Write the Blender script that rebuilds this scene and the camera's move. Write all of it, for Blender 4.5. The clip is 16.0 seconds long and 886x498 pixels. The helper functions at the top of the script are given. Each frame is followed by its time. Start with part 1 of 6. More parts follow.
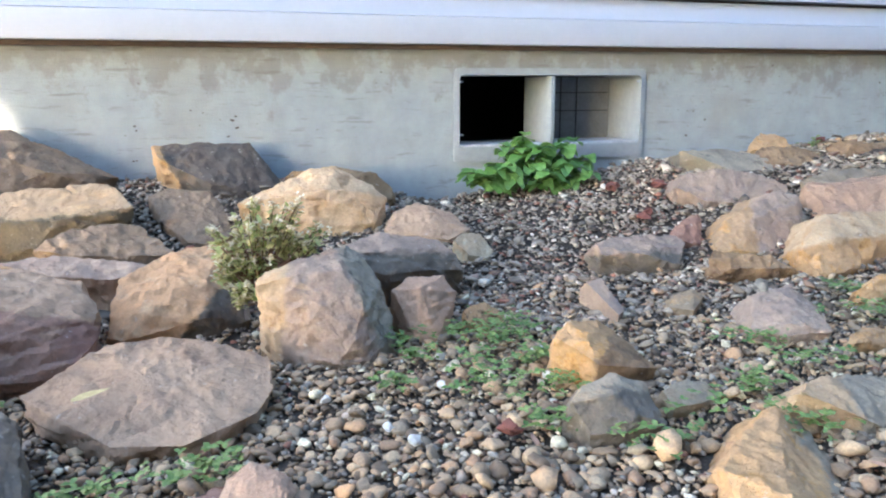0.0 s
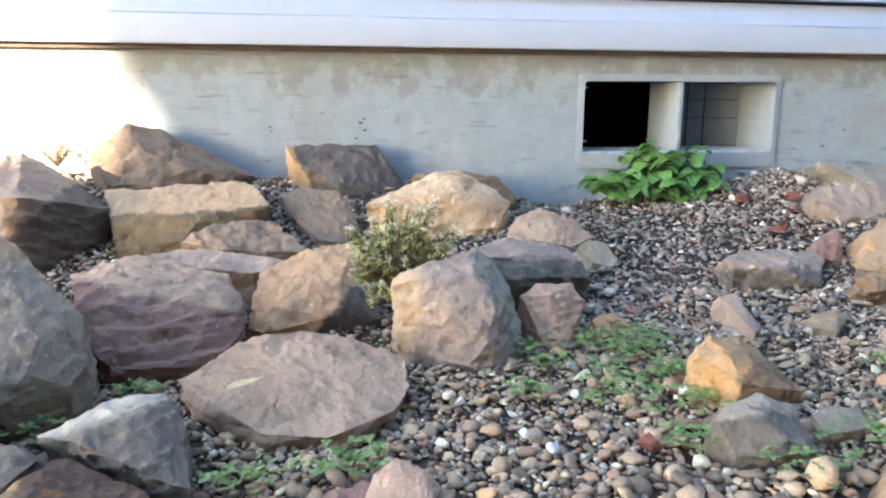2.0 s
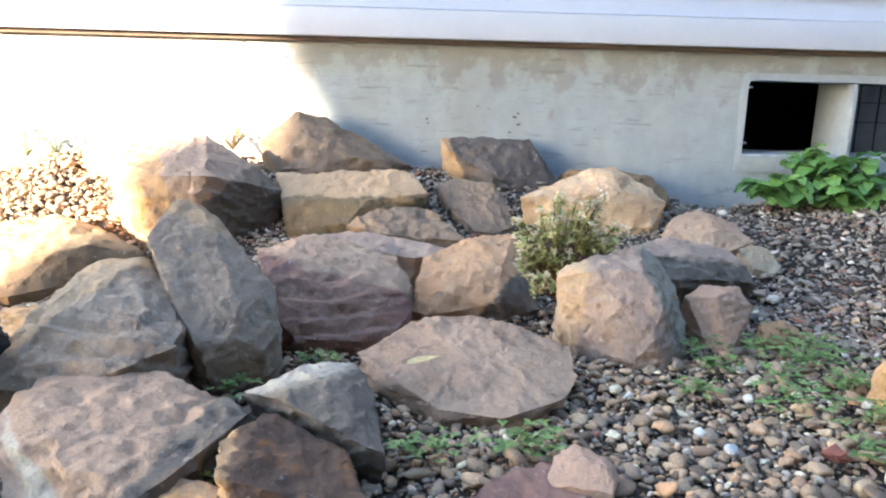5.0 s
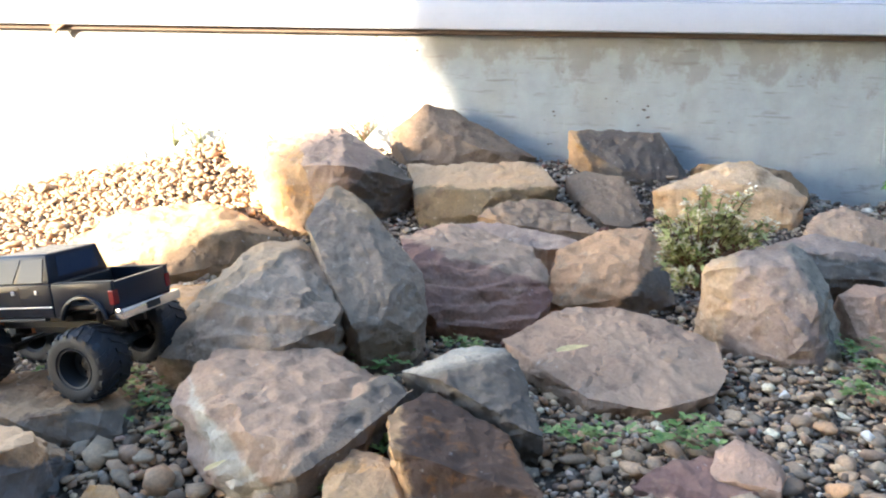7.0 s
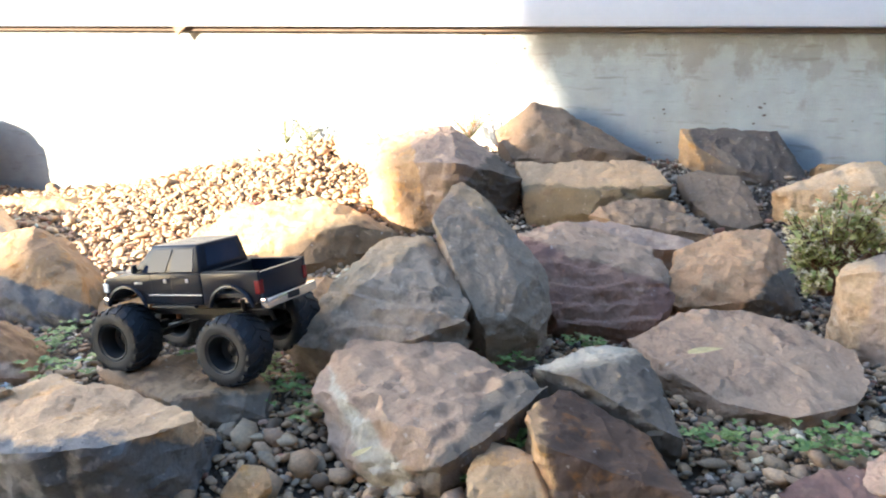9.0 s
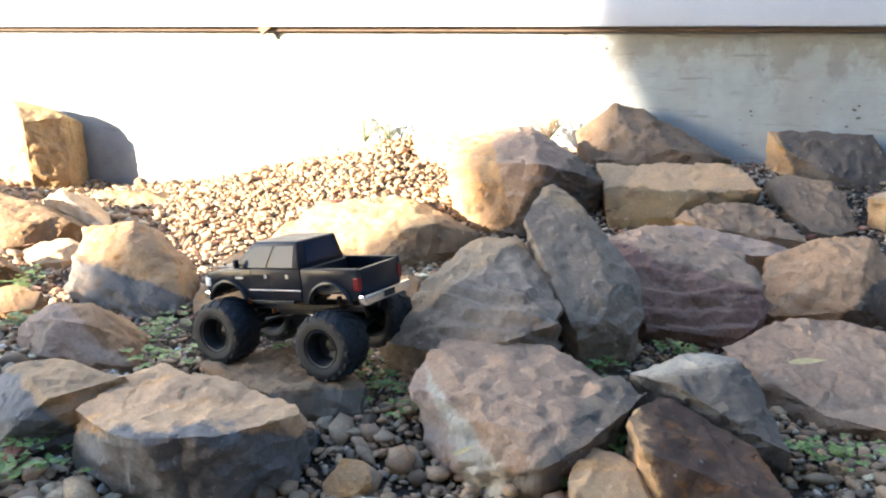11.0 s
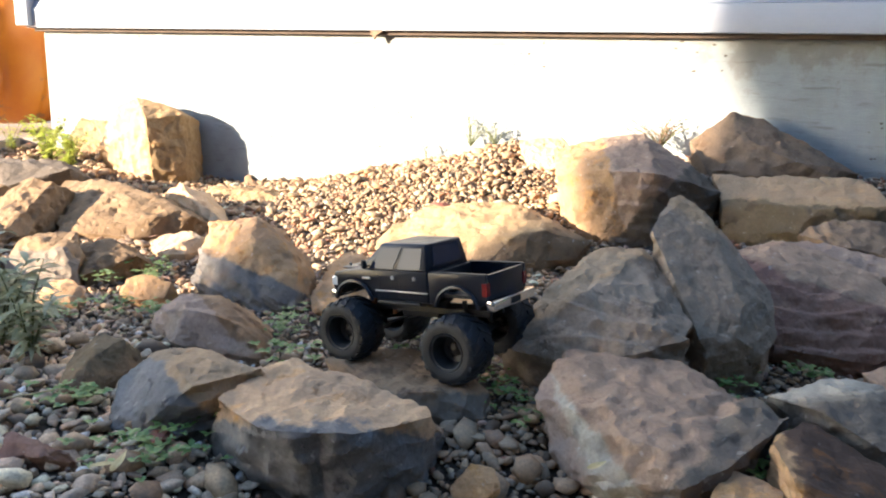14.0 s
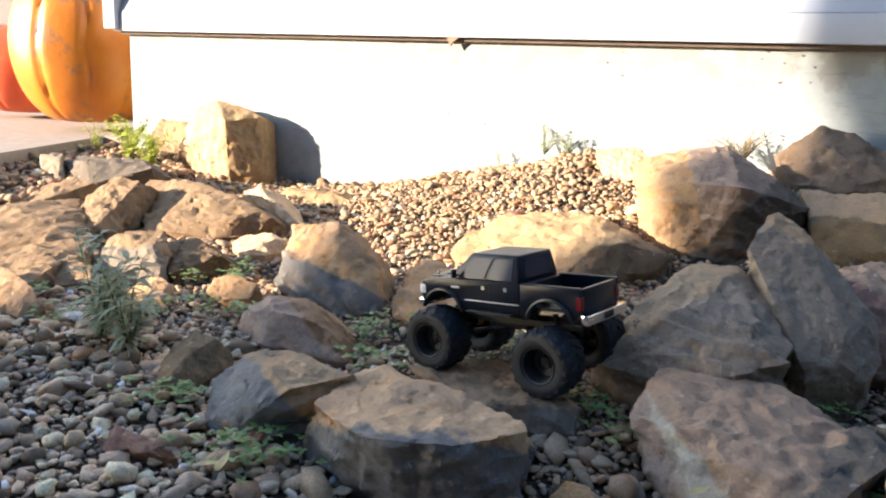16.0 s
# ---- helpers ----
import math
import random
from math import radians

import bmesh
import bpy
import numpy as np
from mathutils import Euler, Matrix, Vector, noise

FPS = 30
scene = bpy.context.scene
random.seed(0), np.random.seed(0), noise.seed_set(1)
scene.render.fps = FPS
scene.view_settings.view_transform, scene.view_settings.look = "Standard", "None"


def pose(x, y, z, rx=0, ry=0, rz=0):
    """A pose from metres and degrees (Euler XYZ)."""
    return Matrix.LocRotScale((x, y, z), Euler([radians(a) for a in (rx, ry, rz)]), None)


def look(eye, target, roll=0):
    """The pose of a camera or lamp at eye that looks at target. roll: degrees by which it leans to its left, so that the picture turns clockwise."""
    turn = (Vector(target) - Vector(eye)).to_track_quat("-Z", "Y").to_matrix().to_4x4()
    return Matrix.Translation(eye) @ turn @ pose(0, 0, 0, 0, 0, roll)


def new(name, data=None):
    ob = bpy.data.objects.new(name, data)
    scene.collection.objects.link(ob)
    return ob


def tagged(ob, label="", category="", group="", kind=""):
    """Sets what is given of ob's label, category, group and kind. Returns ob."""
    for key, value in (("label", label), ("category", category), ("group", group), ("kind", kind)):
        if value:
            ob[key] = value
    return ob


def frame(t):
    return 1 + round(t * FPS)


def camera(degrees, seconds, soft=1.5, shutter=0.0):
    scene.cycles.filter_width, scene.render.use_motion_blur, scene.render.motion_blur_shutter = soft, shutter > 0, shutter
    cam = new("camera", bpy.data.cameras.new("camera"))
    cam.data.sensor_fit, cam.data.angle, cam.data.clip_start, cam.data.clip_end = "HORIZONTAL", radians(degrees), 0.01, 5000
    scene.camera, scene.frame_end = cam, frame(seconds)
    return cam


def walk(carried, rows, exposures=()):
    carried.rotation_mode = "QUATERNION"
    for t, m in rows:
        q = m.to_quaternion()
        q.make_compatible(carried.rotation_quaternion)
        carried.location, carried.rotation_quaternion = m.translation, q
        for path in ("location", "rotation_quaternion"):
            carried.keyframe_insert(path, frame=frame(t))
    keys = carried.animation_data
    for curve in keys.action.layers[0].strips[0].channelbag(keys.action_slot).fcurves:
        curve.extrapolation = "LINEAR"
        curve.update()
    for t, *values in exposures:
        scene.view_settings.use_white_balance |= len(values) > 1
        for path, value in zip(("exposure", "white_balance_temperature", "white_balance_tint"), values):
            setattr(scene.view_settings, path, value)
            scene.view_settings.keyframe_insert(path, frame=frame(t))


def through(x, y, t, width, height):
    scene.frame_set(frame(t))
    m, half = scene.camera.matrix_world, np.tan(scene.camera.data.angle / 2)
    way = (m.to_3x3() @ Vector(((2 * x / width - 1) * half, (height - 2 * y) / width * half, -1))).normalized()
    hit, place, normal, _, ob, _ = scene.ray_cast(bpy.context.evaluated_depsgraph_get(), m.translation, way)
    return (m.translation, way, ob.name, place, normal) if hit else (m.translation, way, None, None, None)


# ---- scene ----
cam = camera(61.3, 16.0, soft=2.05)
PATH = [
    (0, (-0.49, -1.433, 0.175), (0.103, 0.43, -0.243), -0.3),
    (0.5, (-0.501, -1.431, 0.176), (0.024, 0.452, -0.242), -0.1),
    (1, (-0.511, -1.43, 0.177), (-0.054, 0.472, -0.24), 0.0),
    (1.5, (-0.519, -1.428, 0.177), (-0.126, 0.489, -0.236), 0.2),
    (2, (-0.526, -1.427, 0.178), (-0.19, 0.502, -0.232), 0.3),
    (2.5, (-0.533, -1.427, 0.179), (-0.248, 0.511, -0.228), 0.6),
    (3, (-0.54, -1.428, 0.179), (-0.311, 0.517, -0.224), 1.0),
    (5.3, (-0.587, -1.442, 0.172), (-0.601, 0.513, -0.251), 1.6),
    (5.5, (-0.591, -1.445, 0.172), (-0.631, 0.509, -0.251), 1.6),
    (6, (-0.603, -1.447, 0.169), (-0.711, 0.502, -0.262), 1.7),
    (6.5, (-0.615, -1.45, 0.169), (-0.796, 0.493, -0.269), 1.6),
    (7, (-0.626, -1.45, 0.166), (-0.867, 0.486, -0.273), 1.3),
    (7.5, (-0.638, -1.454, 0.166), (-0.938, 0.474, -0.275), 1.5),
    (8, (-0.647, -1.458, 0.166), (-1.007, 0.459, -0.278), 1.3),
    (8.5, (-0.656, -1.46, 0.165), (-1.068, 0.446, -0.28), 1.0),
    (9, (-0.667, -1.463, 0.165), (-1.121, 0.433, -0.283), 1.0),
    (11.5, (-0.701, -1.475, 0.167), (-1.347, 0.362, -0.286), 1.3),
    (12, (-0.707, -1.477, 0.167), (-1.39, 0.347, -0.285), 1.5),
    (12.5, (-0.713, -1.479, 0.167), (-1.431, 0.332, -0.285), 1.6),
    (13, (-0.719, -1.481, 0.167), (-1.47, 0.317, -0.284), 1.5),
    (13.5, (-0.726, -1.484, 0.168), (-1.506, 0.301, -0.283), 1.8),
    (14, (-0.733, -1.486, 0.168), (-1.546, 0.284, -0.283), 2.0),
    (14.5, (-0.74, -1.489, 0.168), (-1.588, 0.265, -0.282), 2.2),
    (15, (-0.746, -1.492, 0.17), (-1.631, 0.245, -0.282), 2.1),
    (15.5, (-0.755, -1.494, 0.17), (-1.669, 0.227, -0.278), 2.2),
    (16, (-0.764, -1.498, 0.171), (-1.709, 0.208, -0.274), 2.8),
]
walk(cam, [(t, look(eye, target, roll)) for t, eye, target, roll in PATH], exposures=[(0, 3.74, 5620, 10), (6, 3.56, 5600, 10), (9, 3.38, 5580, 10), (12.5, 2.86, 5530, 10), (16, 2.28, 5450, 10)])

# ---- light ----
SUN = Vector((0.67, 0.70, -0.23)).normalized()  # the way the low sunlight travels
world = bpy.data.worlds.new("world")
scene.world = world
world.use_nodes = True
wn = world.node_tree.nodes
sky = wn.new("ShaderNodeTexSky")
sky.sky_type, sky.sun_disc = "NISHITA", False
sky.sun_elevation, sky.sun_rotation = radians(13.3), radians(223.8)
wn["Background"].inputs["Strength"].default_value = 0.12
world.node_tree.links.new(sky.outputs["Color"], wn["Background"].inputs["Color"])
sun = new("sun", bpy.data.lights.new("sun", "SUN"))
sun.data.energy, sun.data.angle, sun.data.color = 5.0, radians(0.5), (1.0, 0.73, 0.46)
sun.matrix_world = look((-6, -6, 2), Vector((-6, -6, 2)) + SUN)


# ---- materials ----
def material(name, rough=0.8, metal=0.0):
    m = bpy.data.materials.new(name)
    m.use_nodes = True
    b = m.node_tree.nodes["Principled BSDF"]
    b.inputs["Roughness"].default_value, b.inputs["Metallic"].default_value = rough, metal
    return m, m.node_tree.nodes, m.node_tree.links, b


def noise_tex(n, l, vec, scale, detail=6.0, rough=0.6):
    t = n.new("ShaderNodeTexNoise")
    t.inputs["Scale"].default_value, t.inputs["Detail"].default_value, t.inputs["Roughness"].default_value = scale, detail, rough
    l.new(vec, t.inputs["Vector"])
    return t.outputs["Fac"]


def noise_colour(n, l, vec, scale):
    t = n.new("ShaderNodeTexNoise")
    t.inputs["Scale"].default_value, t.inputs["Detail"].default_value = scale, 3.0
    l.new(vec, t.inputs["Vector"])
    return t.outputs["Color"]


def ramp(n, l, fac, stops):
    r = n.new("ShaderNodeValToRGB")
    while len(r.color_ramp.elements) < len(stops):
        r.color_ramp.elements.new(0.5)
    for e, (p, c) in zip(r.color_ramp.elements, stops):
        e.position, e.color = p, (*c, 1) if len(c) == 3 else c
    l.new(fac, r.inputs["Fac"])
    return r.outputs["Color"]


def grey(v):
    return (v, v, v)


def mix(n, l, fac, a, b, kind="MIX"):
    m = n.new("ShaderNodeMix")
    m.data_type, m.blend_type = "RGBA", kind
    for value, sock in ((fac, m.inputs[0]), (a, m.inputs[6]), (b, m.inputs[7])):
        if hasattr(value, "links"):
            l.new(value, sock)
        elif isinstance(value, tuple):
            sock.default_value = (*value, 1)
        else:
            sock.default_value = value
    return m.outputs[2]


def bump(n, l, b, height, strength, distance):
    u = n.new("ShaderNodeBump")
    u.inputs["Strength"].default_value, u.inputs["Distance"].default_value = strength, distance
    l.new(height, u.inputs["Height"])
    l.new(u.outputs["Normal"], b.inputs["Normal"])
    return u


def own_vector(n, l, stretch=(1, 1, 1)):
    """Object coordinates, shifted by each object's own random number."""
    c, o, a = n.new("ShaderNodeTexCoord"), n.new("ShaderNodeObjectInfo"), n.new("ShaderNodeVectorMath")
    a.operation = "MULTIPLY_ADD"
    a.inputs[1].default_value = stretch
    s = n.new("ShaderNodeVectorMath")
    s.operation = "SCALE"
    s.inputs["Scale"].default_value = 37.0
    comb = n.new("ShaderNodeCombineXYZ")
    for k in range(3):
        l.new(o.outputs["Random"], comb.inputs[k])
    l.new(comb.outputs[0], s.inputs[0])
    l.new(c.outputs["Object"], a.inputs[0])
    l.new(s.outputs[0], a.inputs[2])
    return a.outputs[0]


def rock_colour(n, l, v, base, second, stain, speck):
    mid, fine = noise_tex(n, l, v, 34.0, 8.0, 0.65), noise_tex(n, l, v, 260.0, 4.0, 0.7)
    col = mix(n, l, ramp(n, l, noise_tex(n, l, v, 9.0, 5.0, 0.55), [(0.43, grey(0)), (0.57, grey(1))]), base, second)
    col = mix(n, l, ramp(n, l, mid, [(0.54, grey(0)), (0.63, grey(0.85))]), col, stain)
    dark = mix(n, l, 0.55, col, (0.05, 0.042, 0.038))
    col = mix(n, l, ramp(n, l, noise_tex(n, l, v, 17.0, 9.0, 0.75), [(0.57, grey(0)), (0.66, grey(0.8))]), col, dark)
    col = mix(n, l, ramp(n, l, fine, [(0.30, grey(0.25)), (0.62, grey(0))]), col, (0.06, 0.05, 0.045))
    return mix(n, l, ramp(n, l, noise_tex(n, l, v, 120.0, 3.0), [(0.66, grey(0)), (0.72, grey(speck))]), col, (0.62, 0.58, 0.52))


def rock_material(kinds):
    """Weathered stone of the first kind; each further kind covers its own zone with a ragged edge."""
    m, n, l, b = material(" and ".join(kinds) + " rock", 0.9)
    v = own_vector(n, l)
    col = rock_colour(n, l, v, *PALETTE[kinds[0]])
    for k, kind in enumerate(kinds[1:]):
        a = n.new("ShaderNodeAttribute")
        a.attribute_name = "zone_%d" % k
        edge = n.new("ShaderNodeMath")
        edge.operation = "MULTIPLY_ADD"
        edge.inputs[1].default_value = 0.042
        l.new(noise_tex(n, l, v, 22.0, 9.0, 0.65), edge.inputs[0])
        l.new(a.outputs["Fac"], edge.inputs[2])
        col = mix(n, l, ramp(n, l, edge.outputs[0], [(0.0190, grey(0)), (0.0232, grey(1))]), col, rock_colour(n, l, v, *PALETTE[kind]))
    rust = ramp(n, l, noise_tex(n, l, v, 13.0, 6.0, 0.6), [(0.60, grey(0)), (0.68, grey(0.16))])
    col = mix(n, l, rust, col, (0.46, 0.27, 0.135))
    o = n.new("ShaderNodeObjectInfo")
    hue = n.new("ShaderNodeHueSaturation")
    tone = n.new("ShaderNodeMapRange")
    tone.inputs["To Min"].default_value, tone.inputs["To Max"].default_value = 0.84, 1.10
    l.new(o.outputs["Random"], tone.inputs["Value"])
    l.new(tone.outputs[0], hue.inputs["Value"])
    hue.inputs["Saturation"].default_value = 1.15
    l.new(col, hue.inputs["Color"])
    l.new(hue.outputs[0], b.inputs["Base Color"])
    h = mix(n, l, 0.45, noise_tex(n, l, v, 34.0, 8.0, 0.65), noise_tex(n, l, v, 260.0, 4.0, 0.7))
    h = mix(n, l, 0.4, h, noise_tex(n, l, v, 95.0, 6.0, 0.7))
    bump(n, l, b, h, 0.9, 0.008)
    b.inputs["Specular IOR Level"].default_value = 0.3
    return m


PALETTE = {
    "brown": ((0.278, 0.190, 0.121), (0.383, 0.271, 0.173), (0.185, 0.121, 0.080), 0.35),
    "taupe": ((0.252, 0.190, 0.136), (0.305, 0.232, 0.168), (0.205, 0.152, 0.112), 0.35),
    "slate": ((0.305, 0.245, 0.186), (0.360, 0.289, 0.220), (0.258, 0.206, 0.157), 0.35),
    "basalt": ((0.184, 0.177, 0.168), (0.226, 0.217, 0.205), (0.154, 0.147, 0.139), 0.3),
    "tan": ((0.519, 0.362, 0.221), (0.389, 0.277, 0.182), (0.597, 0.369, 0.187), 0.35),
    "cream": ((0.649, 0.496, 0.338), (0.536, 0.400, 0.268), (0.577, 0.400, 0.248), 0.35),
    "yellow": ((0.405, 0.295, 0.176), (0.330, 0.241, 0.148), (0.440, 0.312, 0.172), 0.35),
    "orange": ((0.577, 0.385, 0.225), (0.453, 0.310, 0.194), (0.618, 0.370, 0.171), 0.35),
    "purple": ((0.245, 0.154, 0.126), (0.315, 0.205, 0.158), (0.365, 0.250, 0.182), 0.35),
    "pink": ((0.510, 0.352, 0.252), (0.430, 0.300, 0.222), (0.560, 0.395, 0.285), 0.35),
    "grey": ((0.340, 0.288, 0.218), (0.283, 0.240, 0.184), (0.371, 0.295, 0.207), 0.35),
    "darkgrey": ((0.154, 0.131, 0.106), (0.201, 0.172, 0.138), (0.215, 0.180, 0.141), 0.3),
    "bluegrey": ((0.247, 0.222, 0.180), (0.371, 0.320, 0.248), (0.185, 0.165, 0.135), 0.35),
    "darkred": ((0.088, 0.060, 0.045), (0.129, 0.086, 0.061), (0.227, 0.120, 0.059), 0.3),
    "white": ((0.643, 0.535, 0.389), (0.519, 0.411, 0.286), (0.720, 0.690, 0.540), 0.7),
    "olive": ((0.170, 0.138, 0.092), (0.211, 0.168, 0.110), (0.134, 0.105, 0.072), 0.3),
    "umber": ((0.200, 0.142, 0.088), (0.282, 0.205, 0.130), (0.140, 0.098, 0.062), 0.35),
    "peach": ((0.659, 0.425, 0.261), (0.515, 0.350, 0.230), (0.711, 0.500, 0.324), 0.35),
    "sand": ((0.560, 0.418, 0.280), (0.484, 0.360, 0.240), (0.590, 0.420, 0.262), 0.35),
    "plum": ((0.128, 0.108, 0.091), (0.165, 0.140, 0.117), (0.196, 0.163, 0.131), 0.45),
    "rose": ((0.412, 0.300, 0.217), (0.465, 0.344, 0.248), (0.362, 0.260, 0.191), 0.35),
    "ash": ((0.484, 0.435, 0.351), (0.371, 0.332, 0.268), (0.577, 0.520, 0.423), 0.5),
    "mauve": ((0.345, 0.266, 0.214), (0.420, 0.322, 0.252), (0.470, 0.368, 0.280), 0.4),
    "lighttan": ((0.618, 0.445, 0.286), (0.484, 0.352, 0.236), (0.680, 0.440, 0.239), 0.35),
    "lightgrey": ((0.412, 0.345, 0.270), (0.340, 0.288, 0.227), (0.464, 0.365, 0.257), 0.35),
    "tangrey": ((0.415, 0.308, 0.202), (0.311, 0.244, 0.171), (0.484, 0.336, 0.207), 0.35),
}
ROCK = {}


def rock_kind(*kinds):
    if kinds not in ROCK:
        ROCK[kinds] = rock_material(kinds)
    return ROCK[kinds]


def soil_material():
    m, n, l, b = material("soil", 0.95)
    c = n.new("ShaderNodeTexCoord").outputs["Object"]
    big, mid, fine = noise_tex(n, l, c, 5.0), noise_tex(n, l, c, 45.0, 8.0), noise_tex(n, l, c, 320.0, 5.0, 0.75)
    col = mix(n, l, ramp(n, l, big, [(0.35, grey(0)), (0.65, grey(1))]), (0.050, 0.037, 0.027), (0.090, 0.067, 0.048))
    col = mix(n, l, ramp(n, l, fine, [(0.48, grey(0)), (0.70, grey(0.8))]), col, (0.16, 0.125, 0.092))
    col = mix(n, l, ramp(n, l, mid, [(0.55, grey(0)), (0.75, grey(0.7))]), col, (0.05, 0.036, 0.03))
    l.new(col, b.inputs["Base Color"])
    bump(n, l, b, mix(n, l, 0.5, mid, fine), 1.0, 0.01)
    return m


def gravel_material(name, stops):
    m, n, l, b = material(name, 0.75)
    g = n.new("ShaderNodeNewGeometry")
    c = n.new("ShaderNodeTexCoord").outputs["Object"]
    col = ramp(n, l, g.outputs["Random Per Island"], stops)
    fine = noise_tex(n, l, c, 420.0, 4.0, 0.65)
    col = mix(n, l, ramp(n, l, fine, [(0.35, grey(0.4)), (0.65, grey(0))]), col, (0.09, 0.07, 0.055))
    col = mix(n, l, ramp(n, l, noise_tex(n, l, c, 110.0), [(0.5, grey(0)), (0.7, grey(0.5))]), col, (0.24, 0.185, 0.135))
    l.new(col, b.inputs["Base Color"])
    bump(n, l, b, fine, 0.35, 0.0015)
    return m


def concrete_material():
    m, n, l, b = material("old concrete", 0.9)
    c = n.new("ShaderNodeTexCoord").outputs["Object"]
    mp = n.new("ShaderNodeMapping")
    mp.inputs["Scale"].default_value = (1.0, 1.0, 7.0)
    l.new(c, mp.inputs["Vector"])
    streak = noise_tex(n, l, mp.outputs[0], 12.0, 9.0, 0.62)
    drip = n.new("ShaderNodeMapping")
    drip.inputs["Scale"].default_value = (1.7, 1.0, 1.5)
    l.new(c, drip.inputs["Vector"])
    run = noise_tex(n, l, drip.outputs[0], 3.0, 6.0, 0.6)
    fine, mid = noise_tex(n, l, c, 300.0, 5.0), noise_tex(n, l, c, 22.0, 8.0, 0.65)
    col = mix(n, l, ramp(n, l, mid, [(0.35, grey(0)), (0.68, grey(1))]), (0.258, 0.296, 0.314), (0.318, 0.360, 0.380))
    col = mix(n, l, ramp(n, l, run, [(0.52, grey(0)), (0.75, grey(0.40))]), col, (0.24, 0.22, 0.185))
    col = mix(n, l, ramp(n, l, streak, [(0.575, grey(0)), (0.66, grey(0.6))]), col, (0.165, 0.170, 0.165))
    # Darker towards the top: dirt, and the skirt board's shade put into colour.
    split = n.new("ShaderNodeSeparateXYZ")
    l.new(c, split.inputs[0])
    height = n.new("ShaderNodeMath")
    height.operation = "MULTIPLY_ADD"
    height.inputs[1].default_value = 2.2
    l.new(split.outputs["Z"], height.inputs[0])
    l.new(noise_tex(n, l, drip.outputs[0], 9.0, 7.0, 0.65), height.inputs[2])
    col = mix(n, l, ramp(n, l, height.outputs[0], [(0.92, grey(0)), (1.42, grey(0.46))]), col, (0.165, 0.150, 0.130))
    pit = n.new("ShaderNodeTexVoronoi")
    pit.inputs["Scale"].default_value = 40.0
    warp = n.new("ShaderNodeMapping")
    warp.inputs["Scale"].default_value = (1.0, 1.0, 1.8)
    l.new(c, warp.inputs["Vector"])
    l.new(mix(n, l, 0.012, warp.outputs[0], noise_colour(n, l, c, 60.0), "ADD"), pit.inputs["Vector"])
    keep = noise_tex(n, l, c, 6.0, 2.0)
    hole = n.new("ShaderNodeMath")
    hole.operation = "SUBTRACT"
    l.new(pit.outputs["Distance"], hole.inputs[0])
    thin = n.new("ShaderNodeMath")
    thin.operation = "MULTIPLY_ADD"
    l.new(keep, thin.inputs[0])
    thin.inputs[1].default_value, thin.inputs[2].default_value = 0.75, -0.375
    l.new(thin.outputs[0], hole.inputs[1])
    pits = ramp(n, l, hole.outputs[0], [(0.0, grey(1)), (0.05, grey(0))])
    col = mix(n, l, pits, col, (0.10, 0.09, 0.08))
    l.new(col, b.inputs["Base Color"])
    h = mix(n, l, 0.35, streak, fine)
    h = mix(n, l, pits, h, grey(0.0))
    bump(n, l, b, h, 0.55, 0.006)
    return m


def plain(name, colour, rough=0.6, metal=0.0, wear=0.25, scale=60.0, relief=0.15):
    """A plain surface with a little unevenness in tone and relief."""
    m, n, l, b = material(name, rough, metal)
    v = own_vector(n, l)
    f, g = noise_tex(n, l, v, scale, 6.0), noise_tex(n, l, v, scale * 7, 4.0)
    low = tuple(x * (1 - wear) for x in colour)
    l.new(mix(n, l, ramp(n, l, mix(n, l, 0.4, f, g), [(0.35, grey(0)), (0.65, grey(1))]), low, colour), b.inputs["Base Color"])
    if relief:
        bump(n, l, b, mix(n, l, 0.5, f, g), relief, 0.002)
    return m


SOIL = soil_material()
CONCRETE = concrete_material()
PAINT = plain("white paint", (0.395, 0.44, 0.525), 0.45, wear=0.06, scale=20, relief=0.05)
VENT_PAINT = plain("grey white vent paint", (0.31, 0.345, 0.37), 0.6, wear=0.2)
# Near-black: stands in for missing light in hollow and gap; also wire.
DARK = plain("near-black for hollow, gap and wire", (0.035, 0.034, 0.035), 0.8)
PANEL = plain("grey panel", (0.20, 0.22, 0.25), 0.7, wear=0.3, scale=25)
SLAB = plain("porch concrete", (0.36, 0.31, 0.26), 0.9, wear=0.3, scale=30, relief=0.4)
PEBBLES = gravel_material("river pebbles", [(0.0, (0.099, 0.066, 0.038)), (0.14, (0.201, 0.136, 0.082)), (0.28, (0.488, 0.339, 0.195)), (0.42, (0.198, 0.153, 0.101)), (0.55, (0.368, 0.215, 0.117)), (0.66, (0.606, 0.435, 0.251)), (0.79, (0.329, 0.249, 0.160)), (0.92, (0.554, 0.316, 0.148)), (0.97, (0.800, 0.701, 0.477))])
# Greyer copy of PEBBLES, lightened to stand in for stronger light there.
LIT_GREY_PEBBLES = gravel_material("grey river pebbles lightened for stronger light", [(0.0, (0.202, 0.144, 0.096)), (0.14, (0.410, 0.297, 0.206)), (0.28, (0.800, 0.595, 0.395)), (0.42, (0.412, 0.332, 0.244)), (0.55, (0.740, 0.475, 0.304)), (0.66, (0.800, 0.760, 0.506)), (0.79, (0.549, 0.436, 0.316)), (0.92, (0.800, 0.561, 0.323)), (0.97, (0.800, 0.800, 0.800))])
